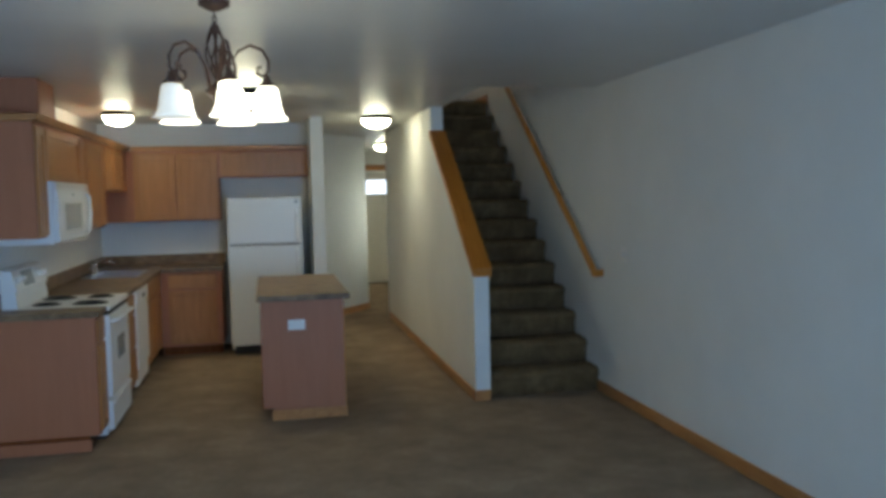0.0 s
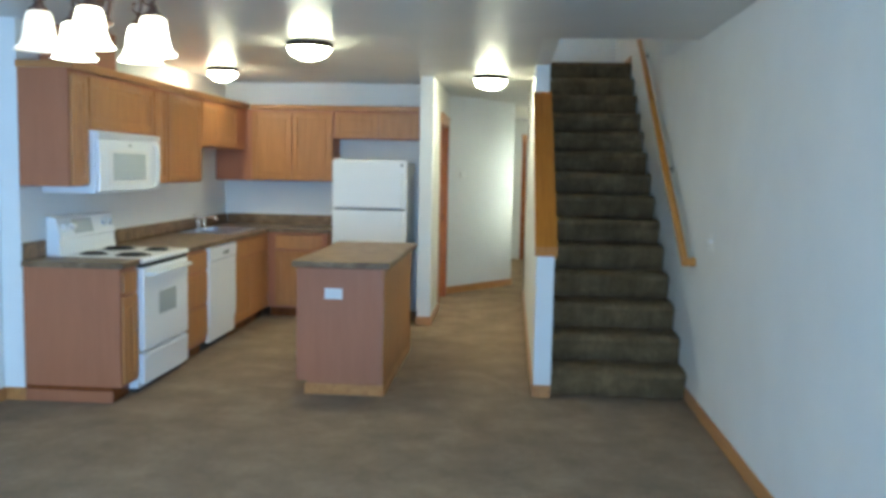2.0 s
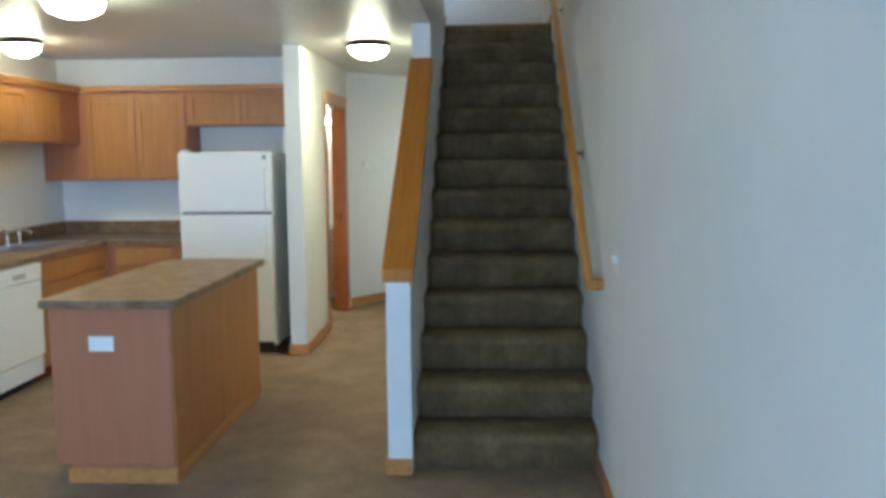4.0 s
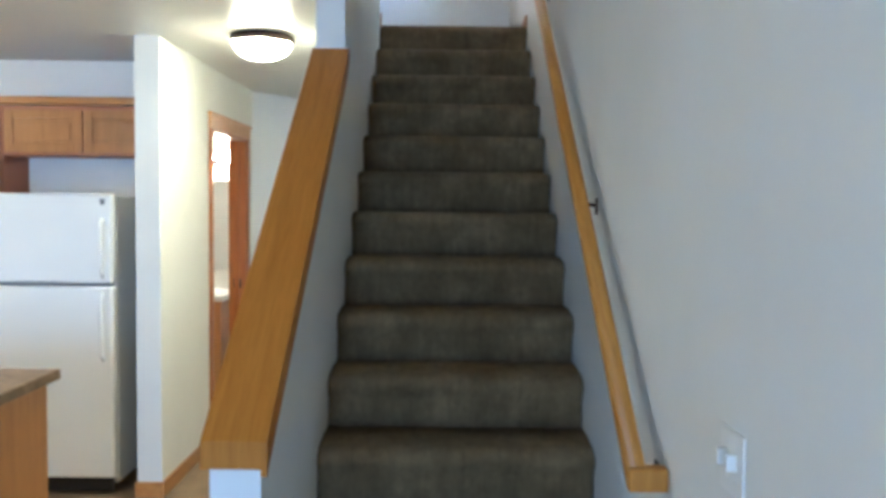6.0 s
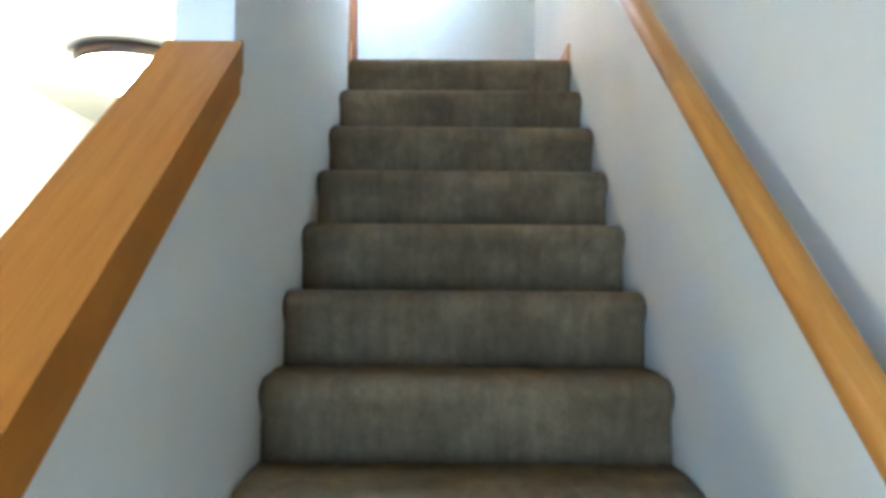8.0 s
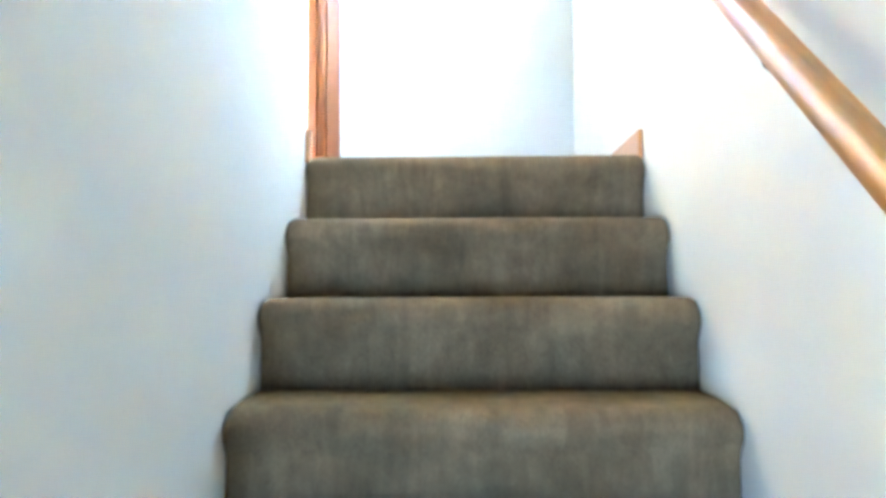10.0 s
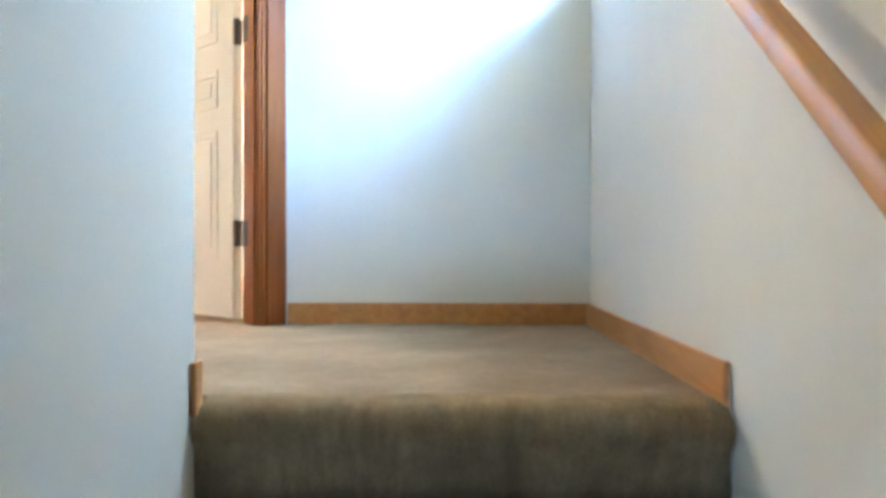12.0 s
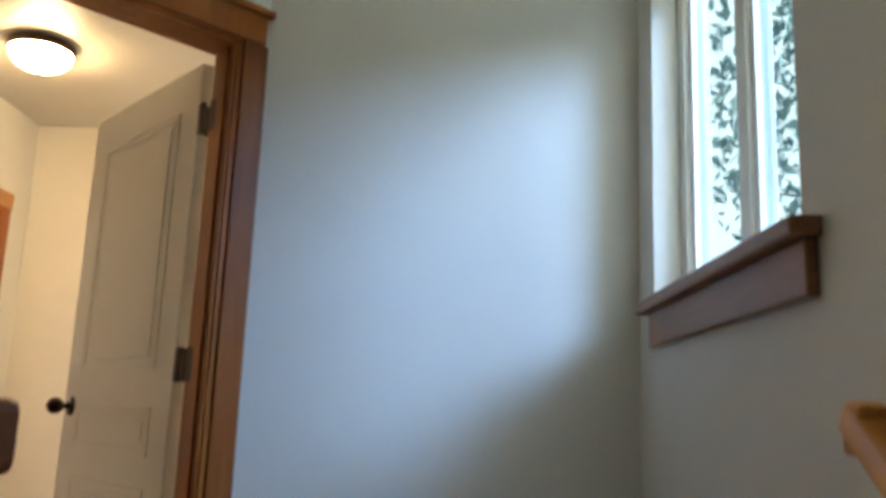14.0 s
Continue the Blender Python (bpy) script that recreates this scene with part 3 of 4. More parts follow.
part_bm = solid((-3.095, UY + 0.0, 1.62, -3.071, BACKK - 0.003, 1.834))
fil = thing("cabinet_side_filler", (-3.13, BACKK, 1.62), "small oak filler beside the refrigerator alcove", "filler panel")
part("board", part_bm, OAKY, fil)
crown = thing("cabinet_crown", (KIT, 1.0, UT), "oak crown moulding along the tops of the wall cabinets", "moulding", kind="structure")
bm = bmesh.new()
prism(bm, [(UX, UT), (UX + 0.03, UT), (UX + 0.045, UT + 0.045), (UX, UT + 0.045)], "y", -0.66, UY - 0.02)
part("west_run", bm, TRIMY, crown)
part("north_run", solid((UX + 0.046, UY - 0.045, UT, -2.132, UY, UT + 0.045), bevel=0.008), TRIMX, crown)
part("end_run", solid((KIT + 0.002, -0.68, UT, UX + 0.045, -0.661, UT + 0.045), bevel=0.004), TRIMX, crown)
duct = thing("vent_duct_box", (-4.2, -0.3, UT), "oak box hiding the vent duct above the cabinets", "duct cover")
part("box", solid((KIT + 0.002, -0.40, UT + 0.001, -4.02, 0.05, CEIL - 0.001), bevel=0.003), OAKY, duct)

# ---------------------------------------------------------------- appliances
# over-range microwave
mw = thing("microwave", (KIT, 0.0, 1.33), "white over-range microwave with a grey window", "microwave")
MX = -3.93
part("body", solid((KIT + 0.003, -0.405, 1.335, MX - 0.03, 0.585, 1.752), bevel=0.006), WHITE, mw)
part("door", solid((MX - 0.028, -0.40, 1.345, MX, 0.58, 1.70), bevel=0.008), WHITE, mw)
part("window_surround", solid((MX + 0.0005, -0.27, 1.395, MX + 0.004, 0.36, 1.63), bevel=0.0015), PLASTIC, mw)
part("window", solid((MX + 0.0045, -0.21, 1.42, MX + 0.006, 0.30, 1.605)), GLASSY, mw, "grey door window")
part("grille", solid(*[(MX - 0.028, -0.40, 1.706 + 0.011 * i, MX - 0.002, 0.58, 1.713 + 0.011 * i) for i in range(4)]), WHITE, mw)
part("badge", solid((MX + 0.0005, 0.03, 1.655, MX + 0.002, 0.07, 1.672)), GLASSY, mw)
bm = bmesh.new()
tube(bm, [(MX, 0.46, 1.38), (MX + 0.03, 0.46, 1.40), (MX + 0.036, 0.46, 1.53), (MX + 0.03, 0.46, 1.65), (MX, 0.46, 1.67)], 0.013)
part("handle", bm, WHITE, mw, smooth=True)
part("vent_filter", solid((KIT + 0.06, -0.30, 1.331, MX - 0.08, 0.45, 1.3345)), STEEL, mw)

# electric stove
stove = thing("stove", (-4.0, -0.07, 0), "white electric stove with four black coil burners", "stove")
S0, S1, SF = -0.395, 0.395, -3.645
part("body", solid((KIT + 0.02, S0, 0.03, SF - 0.045, S1, 0.875), bevel=0.004), WHITE, stove)
part("cooktop", solid((KIT + 0.02, S0 - 0.003, 0.877, SF + 0.005, S1 + 0.003, 0.912), bevel=0.010), WHITE, stove)
bm = bmesh.new()
prism(bm, [(KIT + 0.02, 0.913), (KIT + 0.12, 0.913), (KIT + 0.105, 1.02), (KIT + 0.12, 1.03), (KIT + 0.085, 1.165), (KIT + 0.02, 1.17)], "y", S0, S1)
part("backguard", bm, WHITE, stove)
bm = bmesh.new()
prism(bm, [(KIT + 0.1185, 1.05), (KIT + 0.0915, 1.15), (KIT + 0.0935, 1.15), (KIT + 0.1205, 1.05)], "y", -0.20, 0.06)
part("clock_panel", bm, GLASSY, stove)
for y in (-0.34, -0.23, 0.23, 0.33):
    bm = bmesh.new()
    tube(bm, [(KIT + 0.10, y, 1.10), (KIT + 0.135, y, 1.109)], 0.021, 14, 0.017)
    part("knob", bm, PLASTIC, stove, smooth=True)
for x, y, rr in ((-4.08, -0.20, 0.075), (-4.08, 0.19, 0.10), (-3.80, -0.20, 0.10), (-3.80, 0.19, 0.075)):
    bm = bmesh.new()
    spin(bm, [(rr + 0.018, 0.0), (rr + 0.018, 0.004), (rr + 0.008, 0.004), (rr * 0.9, 0.001), (0.0, 0.001)], (x, y, 0.9125), 24)
    drip = part("drip_pan", bm, BLACK, stove, smooth=True)
    bm = bmesh.new()
    pts = []
    turns = 4
    for i in range(turns * 16 + 1):
        q = i / (turns * 16)
        rad = 0.014 + (rr - 0.014) * q
        pts.append((x + rad * math.cos(2 * math.pi * turns * q), y + rad * math.sin(2 * math.pi * turns * q), 0.922))
    tube(bm, pts, 0.005, 5)
    part("coil", bm, BLACK, drip)
part("oven_door", solid((SF - 0.043, S0 + 0.006, 0.285, SF, S1 - 0.006, 0.845), bevel=0.008), WHITE, stove)
part("oven_window", solid((SF + 0.001, -0.15, 0.50, SF + 0.003, 0.15, 0.66), bevel=0.001), GLASSY, stove)
part("control_gap", solid((SF - 0.044, S0 + 0.004, 0.847, SF - 0.012, S1 - 0.004, 0.875)), DARK, stove)
bm = bmesh.new()
tube(bm, [(SF, S0 + 0.05, 0.80), (SF + 0.045, S0 + 0.06, 0.805), (SF + 0.045, S1 - 0.06, 0.805), (SF, S1 - 0.05, 0.80)], 0.013)
part("oven_handle", bm, WHITE, stove, smooth=True)
part("storage_drawer", solid((SF - 0.043, S0 + 0.006, 0.06, SF - 0.003, S1 - 0.006, 0.268), bevel=0.008), WHITE, stove)
part("drawer_lip", solid((SF - 0.004, S0 + 0.03, 0.235, SF + 0.010, S1 - 0.03, 0.258), bevel=0.004), WHITE, stove)
part("plinth", solid((KIT + 0.05, S0 + 0.02, 0.0, SF - 0.07, S1 - 0.02, 0.058)), DARK, stove)

# dishwasher
dw = thing("dishwasher", (-4.0, 1.09, 0), "white dishwasher built in under the worktop", "dishwasher")
part("body", solid((KIT + 0.05, 0.905, 0.09, BX - 0.001, 1.575, CT - 0.004)), WHITE, dw)
part("door", solid((BX, 0.905, 0.215, BX + 0.028, 1.575, 0.745), bevel=0.006), WHITE, dw)
part("control_panel", solid((BX, 0.905, 0.75, BX + 0.034, 1.575, CT - 0.006), bevel=0.008), WHITE, dw)
part("vent", solid(*[(BX + 0.0345, 0.95 + 0.022 * i, 0.775, BX + 0.036, 0.96 + 0.022 * i, 0.80) for i in range(10)]), PLASTIC, dw)
part("handle_recess", solid((BX + 0.0345, 1.21, 0.78, BX + 0.037, 1.36, 0.815), bevel=0.001), GLASSY, dw)
part("kick_panel", solid((BX - 0.02, 0.91, 0.075, BX + 0.012, 1.57, 0.207), bevel=0.004), WHITE, dw)
part("toe_space", solid((BX - 0.09, 0.91, 0.0, BX - 0.06, 1.57, 0.09)), DARK, dw)

# refrigerator
fr = thing("refrigerator", (-2.66, 2.7, 0), "white top-freezer refrigerator in its alcove", "refrigerator")
FX0, FX1, FY = -2.98, -2.24, 2.43
part("cabinet", solid((FX0 + 0.004, FY + 0.075, 0.06, FX1 - 0.004, 3.13, 1.60), bevel=0.006), WHITE, fr)
part("fridge_door", solid((FX0, FY, 0.105, FX1, FY + 0.068, 1.125), bevel=0.014), WHITE, fr)
part("freezer_door", solid((FX0, FY, 1.142, FX1, FY + 0.068, 1.612), bevel=0.014), WHITE, fr)
part("gasket", solid((FX0 + 0.02, FY + 0.03, 1.12, FX1 - 0.02, FY + 0.074, 1.15), (FX0 + 0.02, FY + 0.066, 0.11, FX1 - 0.02, FY + 0.076, 1.60)), mat("grey_gasket", (0.25, 0.25, 0.25), 0.7), fr)
for z0, z1 in ((0.74, 1.09), (1.175, 1.48)):
    bm = bmesh.new()
    tube(bm, [(FX1 - 0.05, FY, z0), (FX1 - 0.05, FY - 0.032, z0 + 0.03), (FX1 - 0.05, FY - 0.032, z1 - 0.03), (FX1 - 0.05, FY, z1)], 0.012)
    part("handle", bm, WHITE, fr, smooth=True)
part("badge", solid((FX1 - 0.062, FY - 0.003, 1.555, FX1 - 0.038, FY - 0.001, 1.585)), mat("grey_badge", (0.2, 0.2, 0.22), 0.4), fr)
part("toe_grille", solid((FX0 + 0.03, FY + 0.05, 0.02, FX1 - 0.03, FY + 0.08, 0.10)), BLACK, fr)
part("hinge_cover", solid((FX0 + 0.02, FY + 0.01, 1.613, FX0 + 0.09, FY + 0.09, 1.63), bevel=0.004), WHITE, fr)

# ---------------------------------------------------------------- island
isl = thing("kitchen_island", (-2.38, 0.45, 0), "oak kitchen island with a brown laminate top", "kitchen island")
IX0, IX1, IY0, IY1 = -2.655, -2.065, -0.225, 1.29
part("body", solid((IX0, IY0, 0.09, IX1, IY1, CT - 0.002), bevel=0.003), OAKY, isl)
part("toe_kick", solid((IX0 + 0.07, IY0 + 0.001, 0, IX1 - 0.001, IY1 - 0.005, 0.089)), OAKY, isl)
part("base_moulding", solid((IX0 + 0.06, IY0 - 0.014, 0.0, IX1 + 0.014, IY0 - 0.001, 0.075), bevel=0.004), TRIMY, isl)
part("base_moulding", solid((IX1 + 0.001, IY0 - 0.001, 0.0, IX1 + 0.014, IY1, 0.075), bevel=0.004), TRIMY, isl)
for y0, y1 in ((IY0 + 0.004, 0.50), (0.508, IY1 - 0.004)):
    part("side_panel", solid((IX1 + 0.001, y0, 0.078, IX1 + 0.010, y1, CT - 0.01), bevel=0.003), OAK, isl)
part("top", solid((IX0 - 0.025, IY0 - 0.05, CT, IX1 + 0.05, IY1 + 0.03, CT + 0.042), bevel=0.006), LAMI, isl)
sock = thing("island_outlet", (-2.40, IY0, 0.69), "white double socket plate on the island end", "socket")
part("plate", solid((-2.462, IY0 - 0.006, 0.655, -2.340, IY0 - 0.001, 0.728), bevel=0.003), PLASTIC, sock)
for x in (-2.432, -2.370):
    part("outlet", solid((x - 0.018, IY0 - 0.008, 0.678, x + 0.018, IY0 - 0.0065, 0.706), bevel=0.003), PLASTIC, sock)

wo = thing("wall_outlet", (LEFT, -1.35, 0.33), "white double socket plate low on the wall", "socket")
part("plate", solid((LEFT + 0.001, -1.385, 0.275, LEFT + 0.006, -1.315, 0.39), bevel=0.002), PLASTIC, wo)
for z in (0.306, 0.358):
    part("outlet", solid((LEFT + 0.0065, -1.366, z - 0.014, LEFT + 0.008, -1.334, z + 0.014), bevel=0.0006), PLASTIC, wo)

# light switch at the foot of the stairs
sw = thing("light_switch", (0, -0.545, 1.13), "white double toggle light switch plate on the wall", "light switch")
part("plate", solid((-0.006, -0.604, 1.072, -0.001, -0.486, 1.188), bevel=0.002), PLASTIC, sw)
for y in (-0.568, -0.522):
    part("toggle", solid((-0.024, y - 0.006, 1.121, -0.0065, y + 0.006, 1.150), bevel=0.002), PLASTIC, sw)
    for z in (1.100, 1.160):
        part("screw", solid((-0.0075, y - 0.0025, z - 0.0025, -0.0062, y + 0.0025, z + 0.0025)), PLASTIC, sw)
th = thing("thermostat", (-1.84, 4.8, 1.48), "small white thermostat on the angled hall wall", "thermostat")
bm = solid((-1.90, 4.772, 1.44, -1.80, 4.80, 1.52), bevel=0.006)
bmesh.ops.rotate(bm, verts=bm.verts[:], cent=(-1.85, 4.81, 1.48), matrix=Matrix.Rotation(radians(52.4), 3, "Z"))
part("case", bm, PLASTIC, th)

# ---------------------------------------------------------------- lamps


def dome_light(x, y, z, radius, glass, label):
    d = thing("ceiling_light", (x, y, z), label, "ceiling light", "dome ceiling lights")
    bm = bmesh.new()
    spin(bm, [(0.0, -0.001), (radius * 0.95, -0.001), (radius * 1.08, -0.012), (radius * 1.10, -0.03), (radius * 1.02, -0.045)], (x, y, z), 28)
    part("rim", bm, BRONZE, d, "dark bronze rim", True)
    bm = bmesh.new()
    spin(bm, [(radius * 1.0, -0.040), (radius * 0.96, -0.065), (radius * 0.78, -0.095), (radius * 0.5, -0.115), (radius * 0.2, -0.124), (0.0, -0.125)], (x, y, z), 20)
    part("dome", bm, glass, d, "lit frosted glass dome", True)
    bm = bmesh.new()
    spin(bm, [(0.0, -0.145), (0.008, -0.14), (0.010, -0.13), (0.004, -0.124)], (x, y, z), 10)
    part("finial", bm, BRONZE, d)
    return d


dome_light(-2.70, 0.30, CEIL, 0.155, DOME, "lit dome ceiling light over the kitchen island")
dome_light(-3.90, 1.93, CEIL, 0.13, DOME, "lit dome ceiling light over the sink")
dome_light(-1.45, 2.40, CEIL, 0.15, DOME, "lit dome ceiling light in the hall")
dome_light(-0.75, 7.0, CEIL, 0.15, DOME, "lit dome ceiling light by the front door")
dome_light(-2.32, 6.08, CEIL2, 0.13, UPDOME, "lit dome ceiling light in the upper room")

# chandelier
CX, CY, CZ = -2.765, -2.72, 1.885
ch = thing("chandelier", (CX, CY, CEIL), "wrought-iron five-arm chandelier with frosted bell shades", "chandelier")
bm = bmesh.new()
spin(bm, [(0.0, -0.001), (0.065, -0.001), (0.062, -0.02), (0.02, -0.04), (0.0, -0.042)], (CX, CY, CEIL), 20)
part("canopy", bm, IRON, ch, smooth=True)
for i in range(5):
    bm = bmesh.new()
    zc = CEIL - 0.045 - 0.022 * i
    ring = [(CX + (0.008 * math.cos(a) if i % 2 else 0), CY + (0 if i % 2 else 0.008 * math.cos(a)), zc - 0.008 + 0.016 * math.sin(a)) for a in [2 * math.pi * q / 10 for q in range(11)]]
    tube(bm, ring, 0.0028, 5)
    part("chain_link", bm, IRON, ch)
for i in range(6):
    bm = bmesh.new()
    pts = []
    for q in range(15):
        u = q / 14
        rad = 0.010 + 0.032 * math.sin(math.pi * u) ** 1.2
        a = 2 * math.pi * i / 6 + 1.6 * u
        pts.append((CX + rad * math.cos(a), CY + rad * math.sin(a), 2.335 - 0.22 * u))
    tube(bm, pts, 0.0045, 6)
    part("cage_bar", bm, IRON, ch)
bm = bmesh.new()
spin(bm, [(0.0, 0.45), (0.012, 0.445), (0.014, 0.43), (0.006, 0.42), (0.006, 0.22), (0.016, 0.205), (0.045, 0.185), (0.05, 0.17), (0.022, 0.15), (0.012, 0.12), (0.018, 0.10), (0.0, 0.08)], (CX, CY, CZ), 14)
part("stem", bm, IRON, ch, smooth=True)
for i in range(5):
    a = 2 * math.pi * i / 5 + 1.239
    ca, sa = math.cos(a), math.sin(a)
    bm = bmesh.new()
    line = [(0.03, 0.17), (0.05, 0.27), (0.09, 0.34), (0.14, 0.365), (0.19, 0.345), (0.215, 0.30), (0.212, 0.255), (0.185, 0.235), (0.165, 0.25), (0.168, 0.272), (0.185, 0.275)]
    tube(bm, [(CX + r0 * ca, CY + r0 * sa, CZ + h) for r0, h in line], 0.0065, 6)
    arm = part("arm", bm, IRON, ch)
    sx, sy = CX + 0.205 * ca, CY + 0.205 * sa
    bm = bmesh.new()
    spin(bm, [(0.0, 0.245), (0.012, 0.24), (0.018, 0.215), (0.034, 0.20), (0.036, 0.19), (0.0, 0.19)], (sx, sy, CZ), 14)
    part("socket_cup", bm, IRON, arm, smooth=True)
    bm = bmesh.new()
    spin(bm, [(0.026, 0.195), (0.042, 0.185), (0.05, 0.15), (0.055, 0.11), (0.066, 0.075), (0.085, 0.055), (0.082, 0.055), (0.062, 0.072), (0.05, 0.11), (0.045, 0.15), (0.037, 0.18)], (sx, sy, CZ), 20)
    part("shade", bm, DIMG if i == 2 else SHADE, arm, "frosted glass bell shade", True)

# ---------------------------------------------------------------- doors and trim
# hall doorway to the bathroom, oak jambs and casing
dr = structure("door_1", solid((-2.124, 3.44, 0, -1.996, 3.458, 2.05), (-2.124, 4.382, 0, -1.996, 4.40, 2.05), (-2.124, 3.458, 2.032, -1.996, 4.382, 2.05)), TRIM, "orange wooden door frame of the bathroom", "door frame")
part("casing", solid((-1.999, 3.385, 0, -1.983, 3.446, 2.045), bevel=0.003), TRIM, dr)
part("casing", solid((-1.999, 4.394, 0, -1.983, 4.455, 2.045), bevel=0.003), TRIM, dr)
part("head_casing", solid((-1.999, 3.375, 2.046, -1.981, 4.465, 2.125), bevel=0.003), TRIMY, dr)
part("head_cap", solid((-1.999, 3.360, 2.126, -1.970, 4.48, 2.145), bevel=0.004), TRIMY, dr)
part("strike_plate", solid((-2.09, 4.379, 0.93, -2.03, 4.3815, 1.0)), BRONZE, dr)
part("door_stop", solid((-2.08, 4.37, 0, -2.045, 4.3815, 2.03)), TRIM, dr)
vn = thing("bathroom_vanity", (-2.9, 4.9, 0), "orange oak bathroom vanity with a white top", "vanity")
part("body", solid((-3.3, 4.62, 0.08, -2.25, 5.14, 0.80), bevel=0.003), OAK, vn)
part("top", solid((-3.33, 4.59, 0.801, -2.22, 5.148, 0.84), bevel=0.006), WHITE, vn)
mir = thing("bathroom_mirror", (-2.75, 5.14, 1.4), "frameless mirror over the vanity", "mirror")
part("glass", solid((-3.2, 5.135, 1.0, -2.3, 5.147, 1.75)), mat("mirror", (0.85, 0.86, 0.86), 0.03, 1.0), mir)
vl = thing("vanity_light", (-2.6, 5.14, 1.95), "bathroom vanity light bar with lit bulbs", "wall light")
part("bar", solid((-3.0, 5.10, 1.90, -2.25, 5.148, 2.0), bevel=0.004), CHROME, vl)
for x in (-2.9, -2.7, -2.5, -2.33):
    bm = bmesh.new()
    bmesh.ops.create_icosphere(bm, subdivisions=2, radius=0.055, matrix=Matrix.Translation((x, 5.04, 1.95)))
    part("bulb", bm, BATHG, vl, smooth=True)

# front door with a lit fanlight
fd = structure("door_2", solid((-0.96, 9.06, 0.02, -0.06, 9.10, 2.03), bevel=0.003), DOORW, "white front door with a fanlight", "door")
for x0, x1 in ((-0.90, -0.55), (-0.47, -0.12)):
    for z0, z1 in ((0.15, 0.75), (0.85, 1.55)):
        part("panel", solid((x0, 9.052, z0, x1, 9.061, z1), bevel=0.006), DOORW, fd)
part("fanlight", solid((-0.88, 9.05, 1.64, -0.14, 9.058, 1.88)), FANL, fd, "bright glazed fanlight")
for z in (0.95, 1.08):
    bm = bmesh.new()
    tube(bm, [(-0.90, 9.06, z), (-0.90, 9.03, z), (-0.90, 8.995, z)], 0.014, 12, 0.026)
    part("knob", bm, BRONZE, fd)
part("casing", solid((-1.05, 9.085, 0, -0.97, 9.099, 2.06)), TRIM, fd)
part("head_casing", solid((-1.06, 9.085, 2.06, 0.0, 9.099, 2.16)), TRIMX, fd)
part("threshold", solid((-0.96, 9.02, 0.0, -0.06, 9.10, 0.018)), BRONZE, fd)

# slanting doorway at the head of the stairs
dj = structure("door_3", bmesh.new(), TRIM, "reddish wooden frame of the upper door", "door frame")


def slant(name, s0, s1, d0, d1, z0, z1, material, parent, label="", bevel=0.0):
    bm = bmesh.new()
    diagonal(bm, s0, s1, d0, d1, z0, z1)
    if bevel:
        bmesh.ops.bevel(bm, geom=bm.edges[:], offset=bevel, segments=2, affect="EDGES", profile=0.5)
    return part(name, bm, material, parent, label)


slant("jamb", 0.075, 0.094, -0.004, 0.119, LAND, DOOR_TOP, TRIM, dj)
slant("jamb", 0.881, 0.90, -0.004, 0.119, LAND, DOOR_TOP, TRIM, dj)
slant("head_jamb", 0.094, 0.881, -0.004, 0.119, DOOR_TOP - 0.019, DOOR_TOP, TRIM, dj)
slant("door_stop", 0.094, 0.105, 0.035, 0.07, LAND, DOOR_TOP - 0.02, TRIM, dj)
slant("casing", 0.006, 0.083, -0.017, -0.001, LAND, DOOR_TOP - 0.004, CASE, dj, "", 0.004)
slant("jamb_bead", 0.0945, 0.103, 0.006, 0.016, LAND, DOOR_TOP - 0.02, TRIM, dj, "", 0.002)
slant("casing", 0.892, 0.975, -0.017, -0.001, LAND, DOOR_TOP - 0.004, TRIM, dj, "", 0.004)
slant("head_casing", 0.015, 0.985, -0.019, -0.001, DOOR_TOP - 0.003, DOOR_TOP + 0.08, TRIM, dj, "", 0.004)
slant("head_cap", 0.0, 1.0, -0.034, -0.001, DOOR_TOP + 0.081, DOOR_TOP + 0.102, TRIM, dj, "", 0.005)
for z in (LAND + 0.31, LAND + 1.016, LAND + 1.71):
    slant("hinge", 0.0945, 0.097, 0.075, 0.118, z - 0.045, z + 0.045, BRONZE, dj, "dark bronze hinge")

# the open door: built closed along x from its hinge, then turned
leaf = thing("panel_door", (-1.241, 4.905, LAND), "cream painted three-panel door standing open", "door")
DWID, DHT, DTH = 0.772, 1.88, 0.035
ORIGIN[leaf] = Vector((0, 0, 0))
part("slab", solid((-DWID, 0, 0.012, 0, DTH, DHT), bevel=0.002), DOORW, leaf)


def moulded(z0, z1):
    bm = bmesh.new()
    x0, x1 = -DWID + 0.115, -0.115
    for a0, b0, a1, b1 in ((x0, z0, x1, z0 + 0.022), (x0, z1 - 0.022, x1, z1), (x0, z0 + 0.022, x0 + 0.022, z1 - 0.022), (x1 - 0.022, z0 + 0.022, x1, z1 - 0.022)):
        box(bm, a0, -0.003, b0, a1, 0.0, b1, 0.0029)
    box(bm, x0 + 0.045, -0.003, z0 + 0.04, x1 - 0.045, 0.0, z1 - 0.04, 0.0029)
    return bm


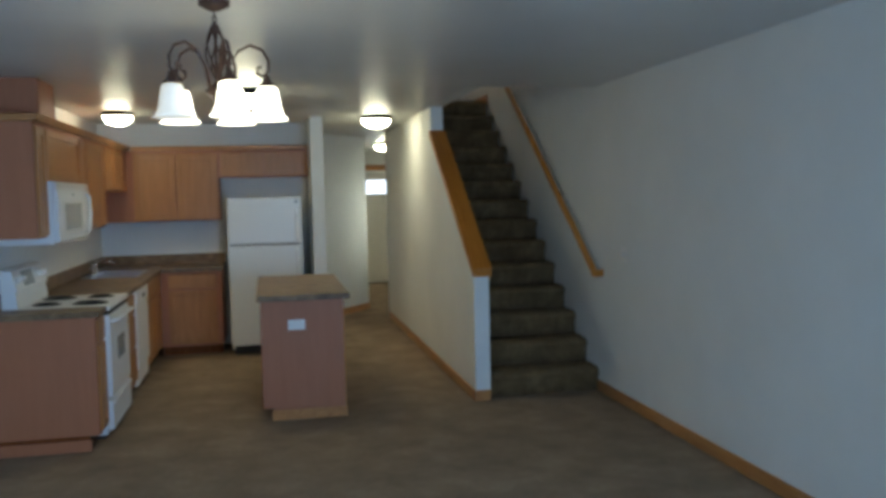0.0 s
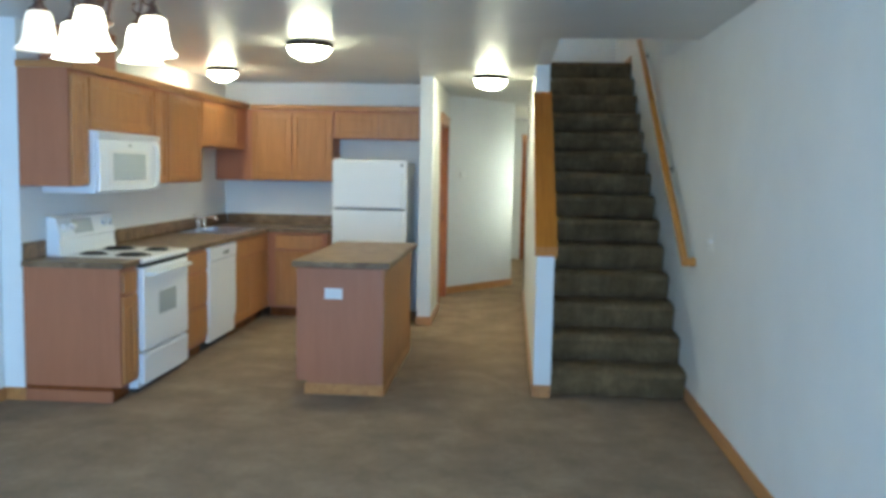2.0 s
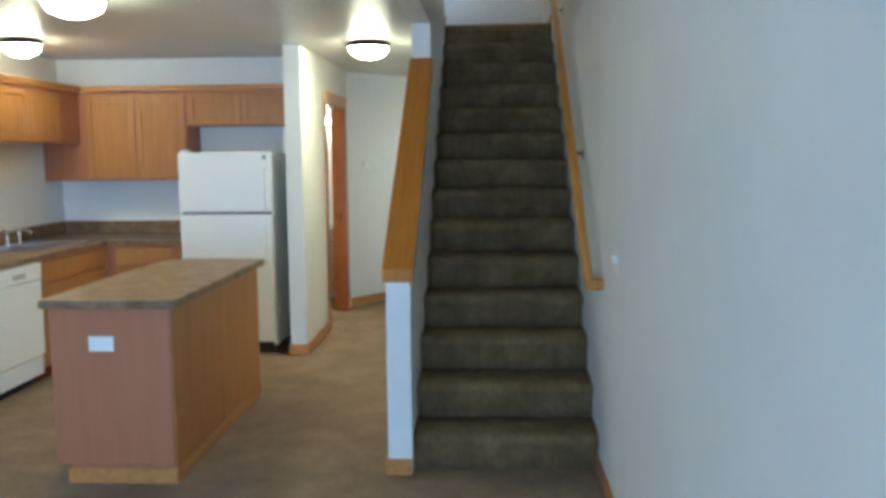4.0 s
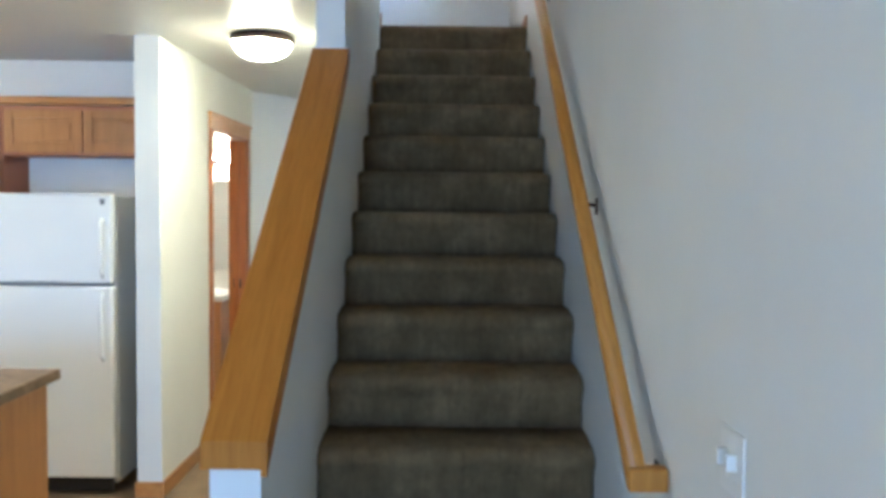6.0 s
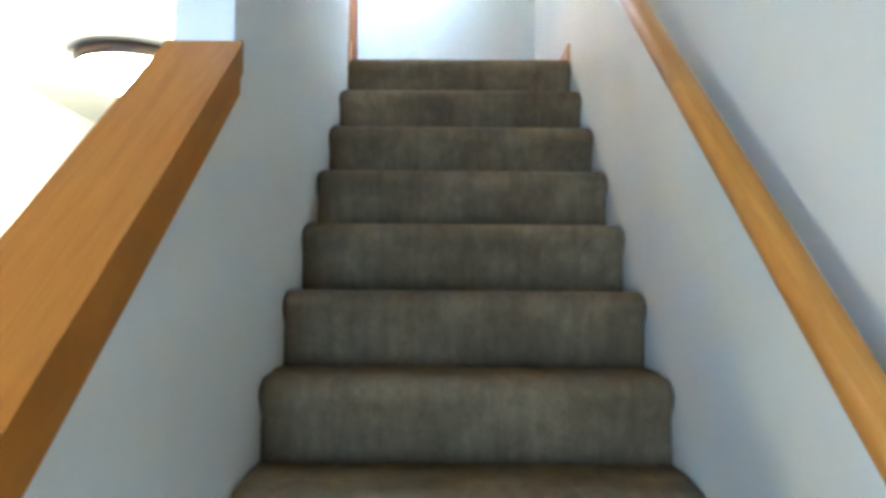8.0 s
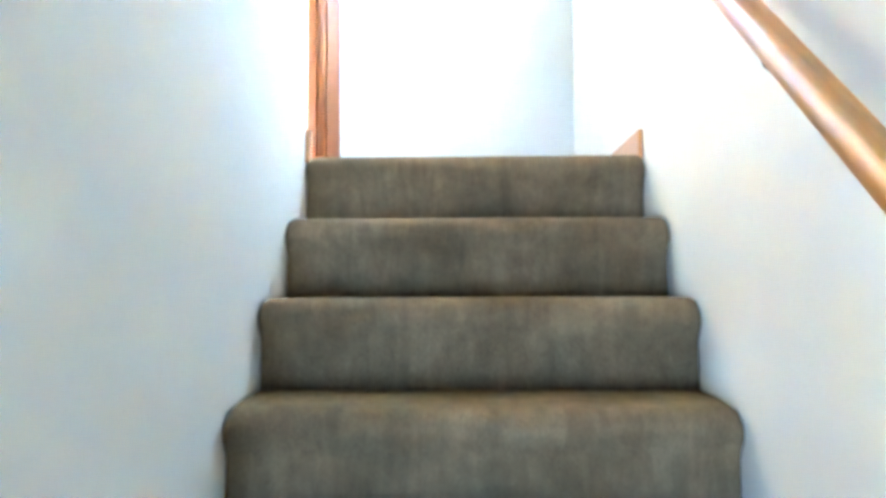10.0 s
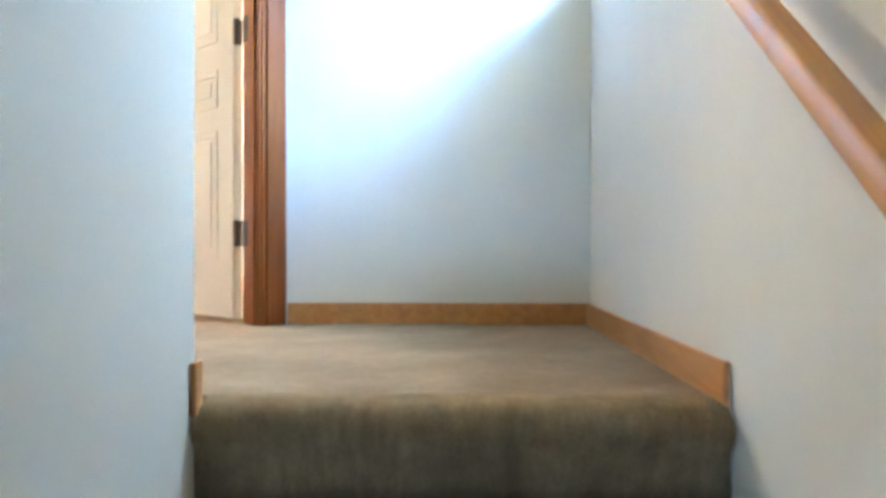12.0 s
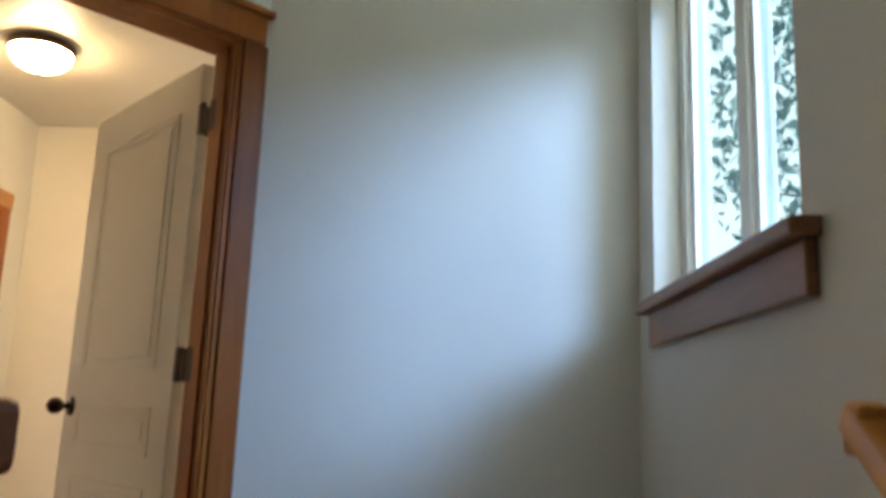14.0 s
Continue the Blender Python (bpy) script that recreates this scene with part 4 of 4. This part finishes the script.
for z0, z1 in ((0.22, 0.68), (0.765, 0.90), (1.0, 1.755)):
    part("panel_moulding", moulded(z0, z1), DOORW, leaf)
for y0, y1 in ((0.0, -0.055), (DTH, DTH + 0.055)):
    bm = bmesh.new()
    s = 1 if y1 > y0 else -1
    kx = -DWID + 0.065
    tube(bm, [(kx, y0, 0.895), (kx, y0 + s * 0.008, 0.895)], 0.030, 18)
    tube(bm, [(kx, y0 + s * 0.007, 0.895), (kx, y0 + s * 0.040, 0.895)], 0.011, 12)
    bmesh.ops.create_uvsphere(bm, u_segments=16, v_segments=10, radius=0.027, matrix=Matrix.Translation((kx, y0 + s * 0.052, 0.895)))
    part("knob", bm, BRONZE, leaf, "dark bronze knob", True)
for z in (0.31, 1.016, 1.71):
    bm = solid((-0.0005, -0.002, z - 0.045, 0.003, DTH - 0.002, z + 0.045), bevel=0.001)
    tube(bm, [(0.012, 0.006, z - 0.046), (0.012, 0.006, z + 0.046)], 0.009, 10)
    part("hinge_leaf", bm, BRONZE, leaf, "dark bronze hinge")
leaf.rotation_euler = (0, 0, radians(-47))

# doorway inside the upper room
ur = structure("door_4", solid((-2.96, 6.115, LAND, -2.836, 6.135, LAND + 1.90), (-2.96, 6.905, LAND, -2.836, 6.925, LAND + 1.90), (-2.96, 6.135, LAND + 1.882, -2.836, 6.905, LAND + 1.90), bevel=0.002), TRIM, "orange wooden door casing in the upper room", "door frame")
part("casing", solid((-2.849, 6.05, LAND, -2.833, 6.114, LAND + 1.90), bevel=0.003), TRIM, ur)
part("casing", solid((-2.849, 6.926, LAND, -2.833, 6.99, LAND + 1.90), bevel=0.003), TRIM, ur)
part("head_casing", solid((-2.849, 6.04, LAND + 1.901, -2.83, 7.0, LAND + 1.98), bevel=0.003), TRIMY, ur)
baseboard("baseboard_8", (-2.849, 7.0, LAND, -2.836, 7.186, LAND + 0.072), (-2.835, 7.186, LAND, -1.0, 7.199, LAND + 0.072))

# ---------------------------------------------------------------- stair window
wd = structure("window_1", bmesh.new(), VINYL, "white vinyl sliding window over the stairs", "window")
y0, y1, z0, z1 = WIN
part("window_frame", solid((0.07, y0, z0, 0.14, y0 + 0.045, z1), (0.07, y1 - 0.045, z0, 0.14, y1, z1), (0.07, y0 + 0.045, z0, 0.14, y1 - 0.045, z0 + 0.045), (0.07, y0 + 0.045, z1 - 0.045, 0.14, y1 - 0.045, z1), bevel=0.004), VINYL, wd)
ym = (y0 + y1) / 2
part("mullion", solid((0.075, ym - 0.03, z0 + 0.045, 0.135, ym + 0.03, z1 - 0.045), bevel=0.004), VINYL, wd)
for a, b in ((y0 + 0.045, ym - 0.03), (ym + 0.03, y1 - 0.045)):
    part("sash", solid((0.085, a, z0 + 0.045, 0.115, a + 0.025, z1 - 0.045), (0.085, b - 0.025, z0 + 0.045, 0.115, b, z1 - 0.045), (0.085, a + 0.025, z0 + 0.045, 0.115, b - 0.025, z0 + 0.07), (0.085, a + 0.025, z1 - 0.07, 0.115, b - 0.025, z1 - 0.045)), VINYL, wd)
    p = part("pane", solid((0.098, a + 0.025, z0 + 0.07, 0.102, b - 0.025, z1 - 0.07)), pane_m, wd)
    p.visible_shadow = False
part("window_sill", solid((-0.045, y0 - 0.066, z0 - 0.03, 0.069, y1 + 0.02, z0 - 0.001), bevel=0.006), SILLW, wd)
part("apron", solid((-0.020, y0 - 0.052, z0 - 0.115, -0.001, y1 - 0.02, z0 - 0.031), bevel=0.004), SILLW, wd)

# plain window of the upper west room, and an unseen one added to light the hall
for name, x, (a, b, c, d), label in (("window_3", 0.075, ADDED_OPENING, "unseen white vinyl window, added to light the hall"), ("window_4", -4.75, ROOM, "white vinyl window of the upper west room")):
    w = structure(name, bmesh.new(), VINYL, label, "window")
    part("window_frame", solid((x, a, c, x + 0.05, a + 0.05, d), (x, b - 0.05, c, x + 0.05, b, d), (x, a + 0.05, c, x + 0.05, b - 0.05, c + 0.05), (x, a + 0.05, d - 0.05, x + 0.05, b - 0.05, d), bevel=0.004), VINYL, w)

# patio door behind the walker
pd = structure("window_2", bmesh.new(), VINYL, "white sliding patio door", "patio door")
part("frame", solid((PATIO[0], -8.10, PATIO[2], PATIO[0] + 0.05, -8.03, PATIO[3]), (PATIO[1] - 0.05, -8.10, PATIO[2], PATIO[1], -8.03, PATIO[3]), (-1.14, -8.10, PATIO[2], -1.06, -8.03, PATIO[3]), (PATIO[0] + 0.05, -8.10, PATIO[3] - 0.05, PATIO[1] - 0.05, -8.03, PATIO[3]), bevel=0.004), VINYL, pd)

# ---------------------------------------------------------------- outdoors by the window


def tree(x, y, height, spread, seed, label):
    rng = random.Random(seed)
    t = thing("tree", (x, y, -0.3), label, "tree", "trees by the house")
    bm = bmesh.new()
    tube(bm, [(x, y, -0.35), (x + 0.1, y, height * 0.4), (x, y + 0.1, height * 0.95)], 0.16, 8, 0.03)
    for i in range(9):
        a, h = rng.uniform(0, 6.28), height * rng.uniform(0.35, 0.9)
        e = spread * rng.uniform(0.6, 1.0)
        tube(bm, [(x, y, h), (x + 0.5 * e * math.cos(a), y + 0.5 * e * math.sin(a), h + 0.35), (x + e * math.cos(a), y + e * math.sin(a), h + 0.5)], 0.045, 5, 0.01)
    part("trunk", bm, BARK, t)
    verts, faces = [], []
    for i in range(4600):
        a, h = rng.uniform(0, 6.28), rng.uniform(0.5, 1.0)
        rad = spread * math.sqrt(rng.random()) * (1.15 - abs(h - 0.6))
        c = Vector((x + rad * math.cos(a), y + rad * math.sin(a), height * h + rng.uniform(-0.3, 0.3)))
        m = Euler((rng.uniform(0, 6), rng.uniform(0, 6), rng.uniform(0, 6))).to_matrix()
        s = rng.uniform(0.05, 0.10)
        k = len(verts)
        for u, v in ((-1, 0), (0, -0.45), (1, 0), (0, 0.45)):
            verts.append(c + m @ Vector((u * s, v * s, 0.12 * s * u * u)))
        faces.append((k, k + 1, k + 2, k + 3))
    me = bpy.data.meshes.new("crown")
    me.from_pydata([v - Vector((x, y, -0.3)) for v in verts], [], faces)
    me.materials.append(LEAF)
    cr = new("crown", me)
    cr.parent = t


tree(3.0, 9.6, 11.0, 2.3, 3, "tall leafy green tree outside the stair window")
tree(5.6, 12.6, 12.5, 2.8, 5, "tall leafy green tree farther from the stair window")
bm = bmesh.new()
prism(bm, [(14, 70), (70, 70), (90, 20), (90.5, 20.5), (70.3, 70.6), (14, 70.6)], "z", -0.3, 75)
structure("backdrop", bm, glow("bright_sky", (0.74, 0.94, 1.0), 3.8), "bright white hazy sky beyond the trees", "backdrop")
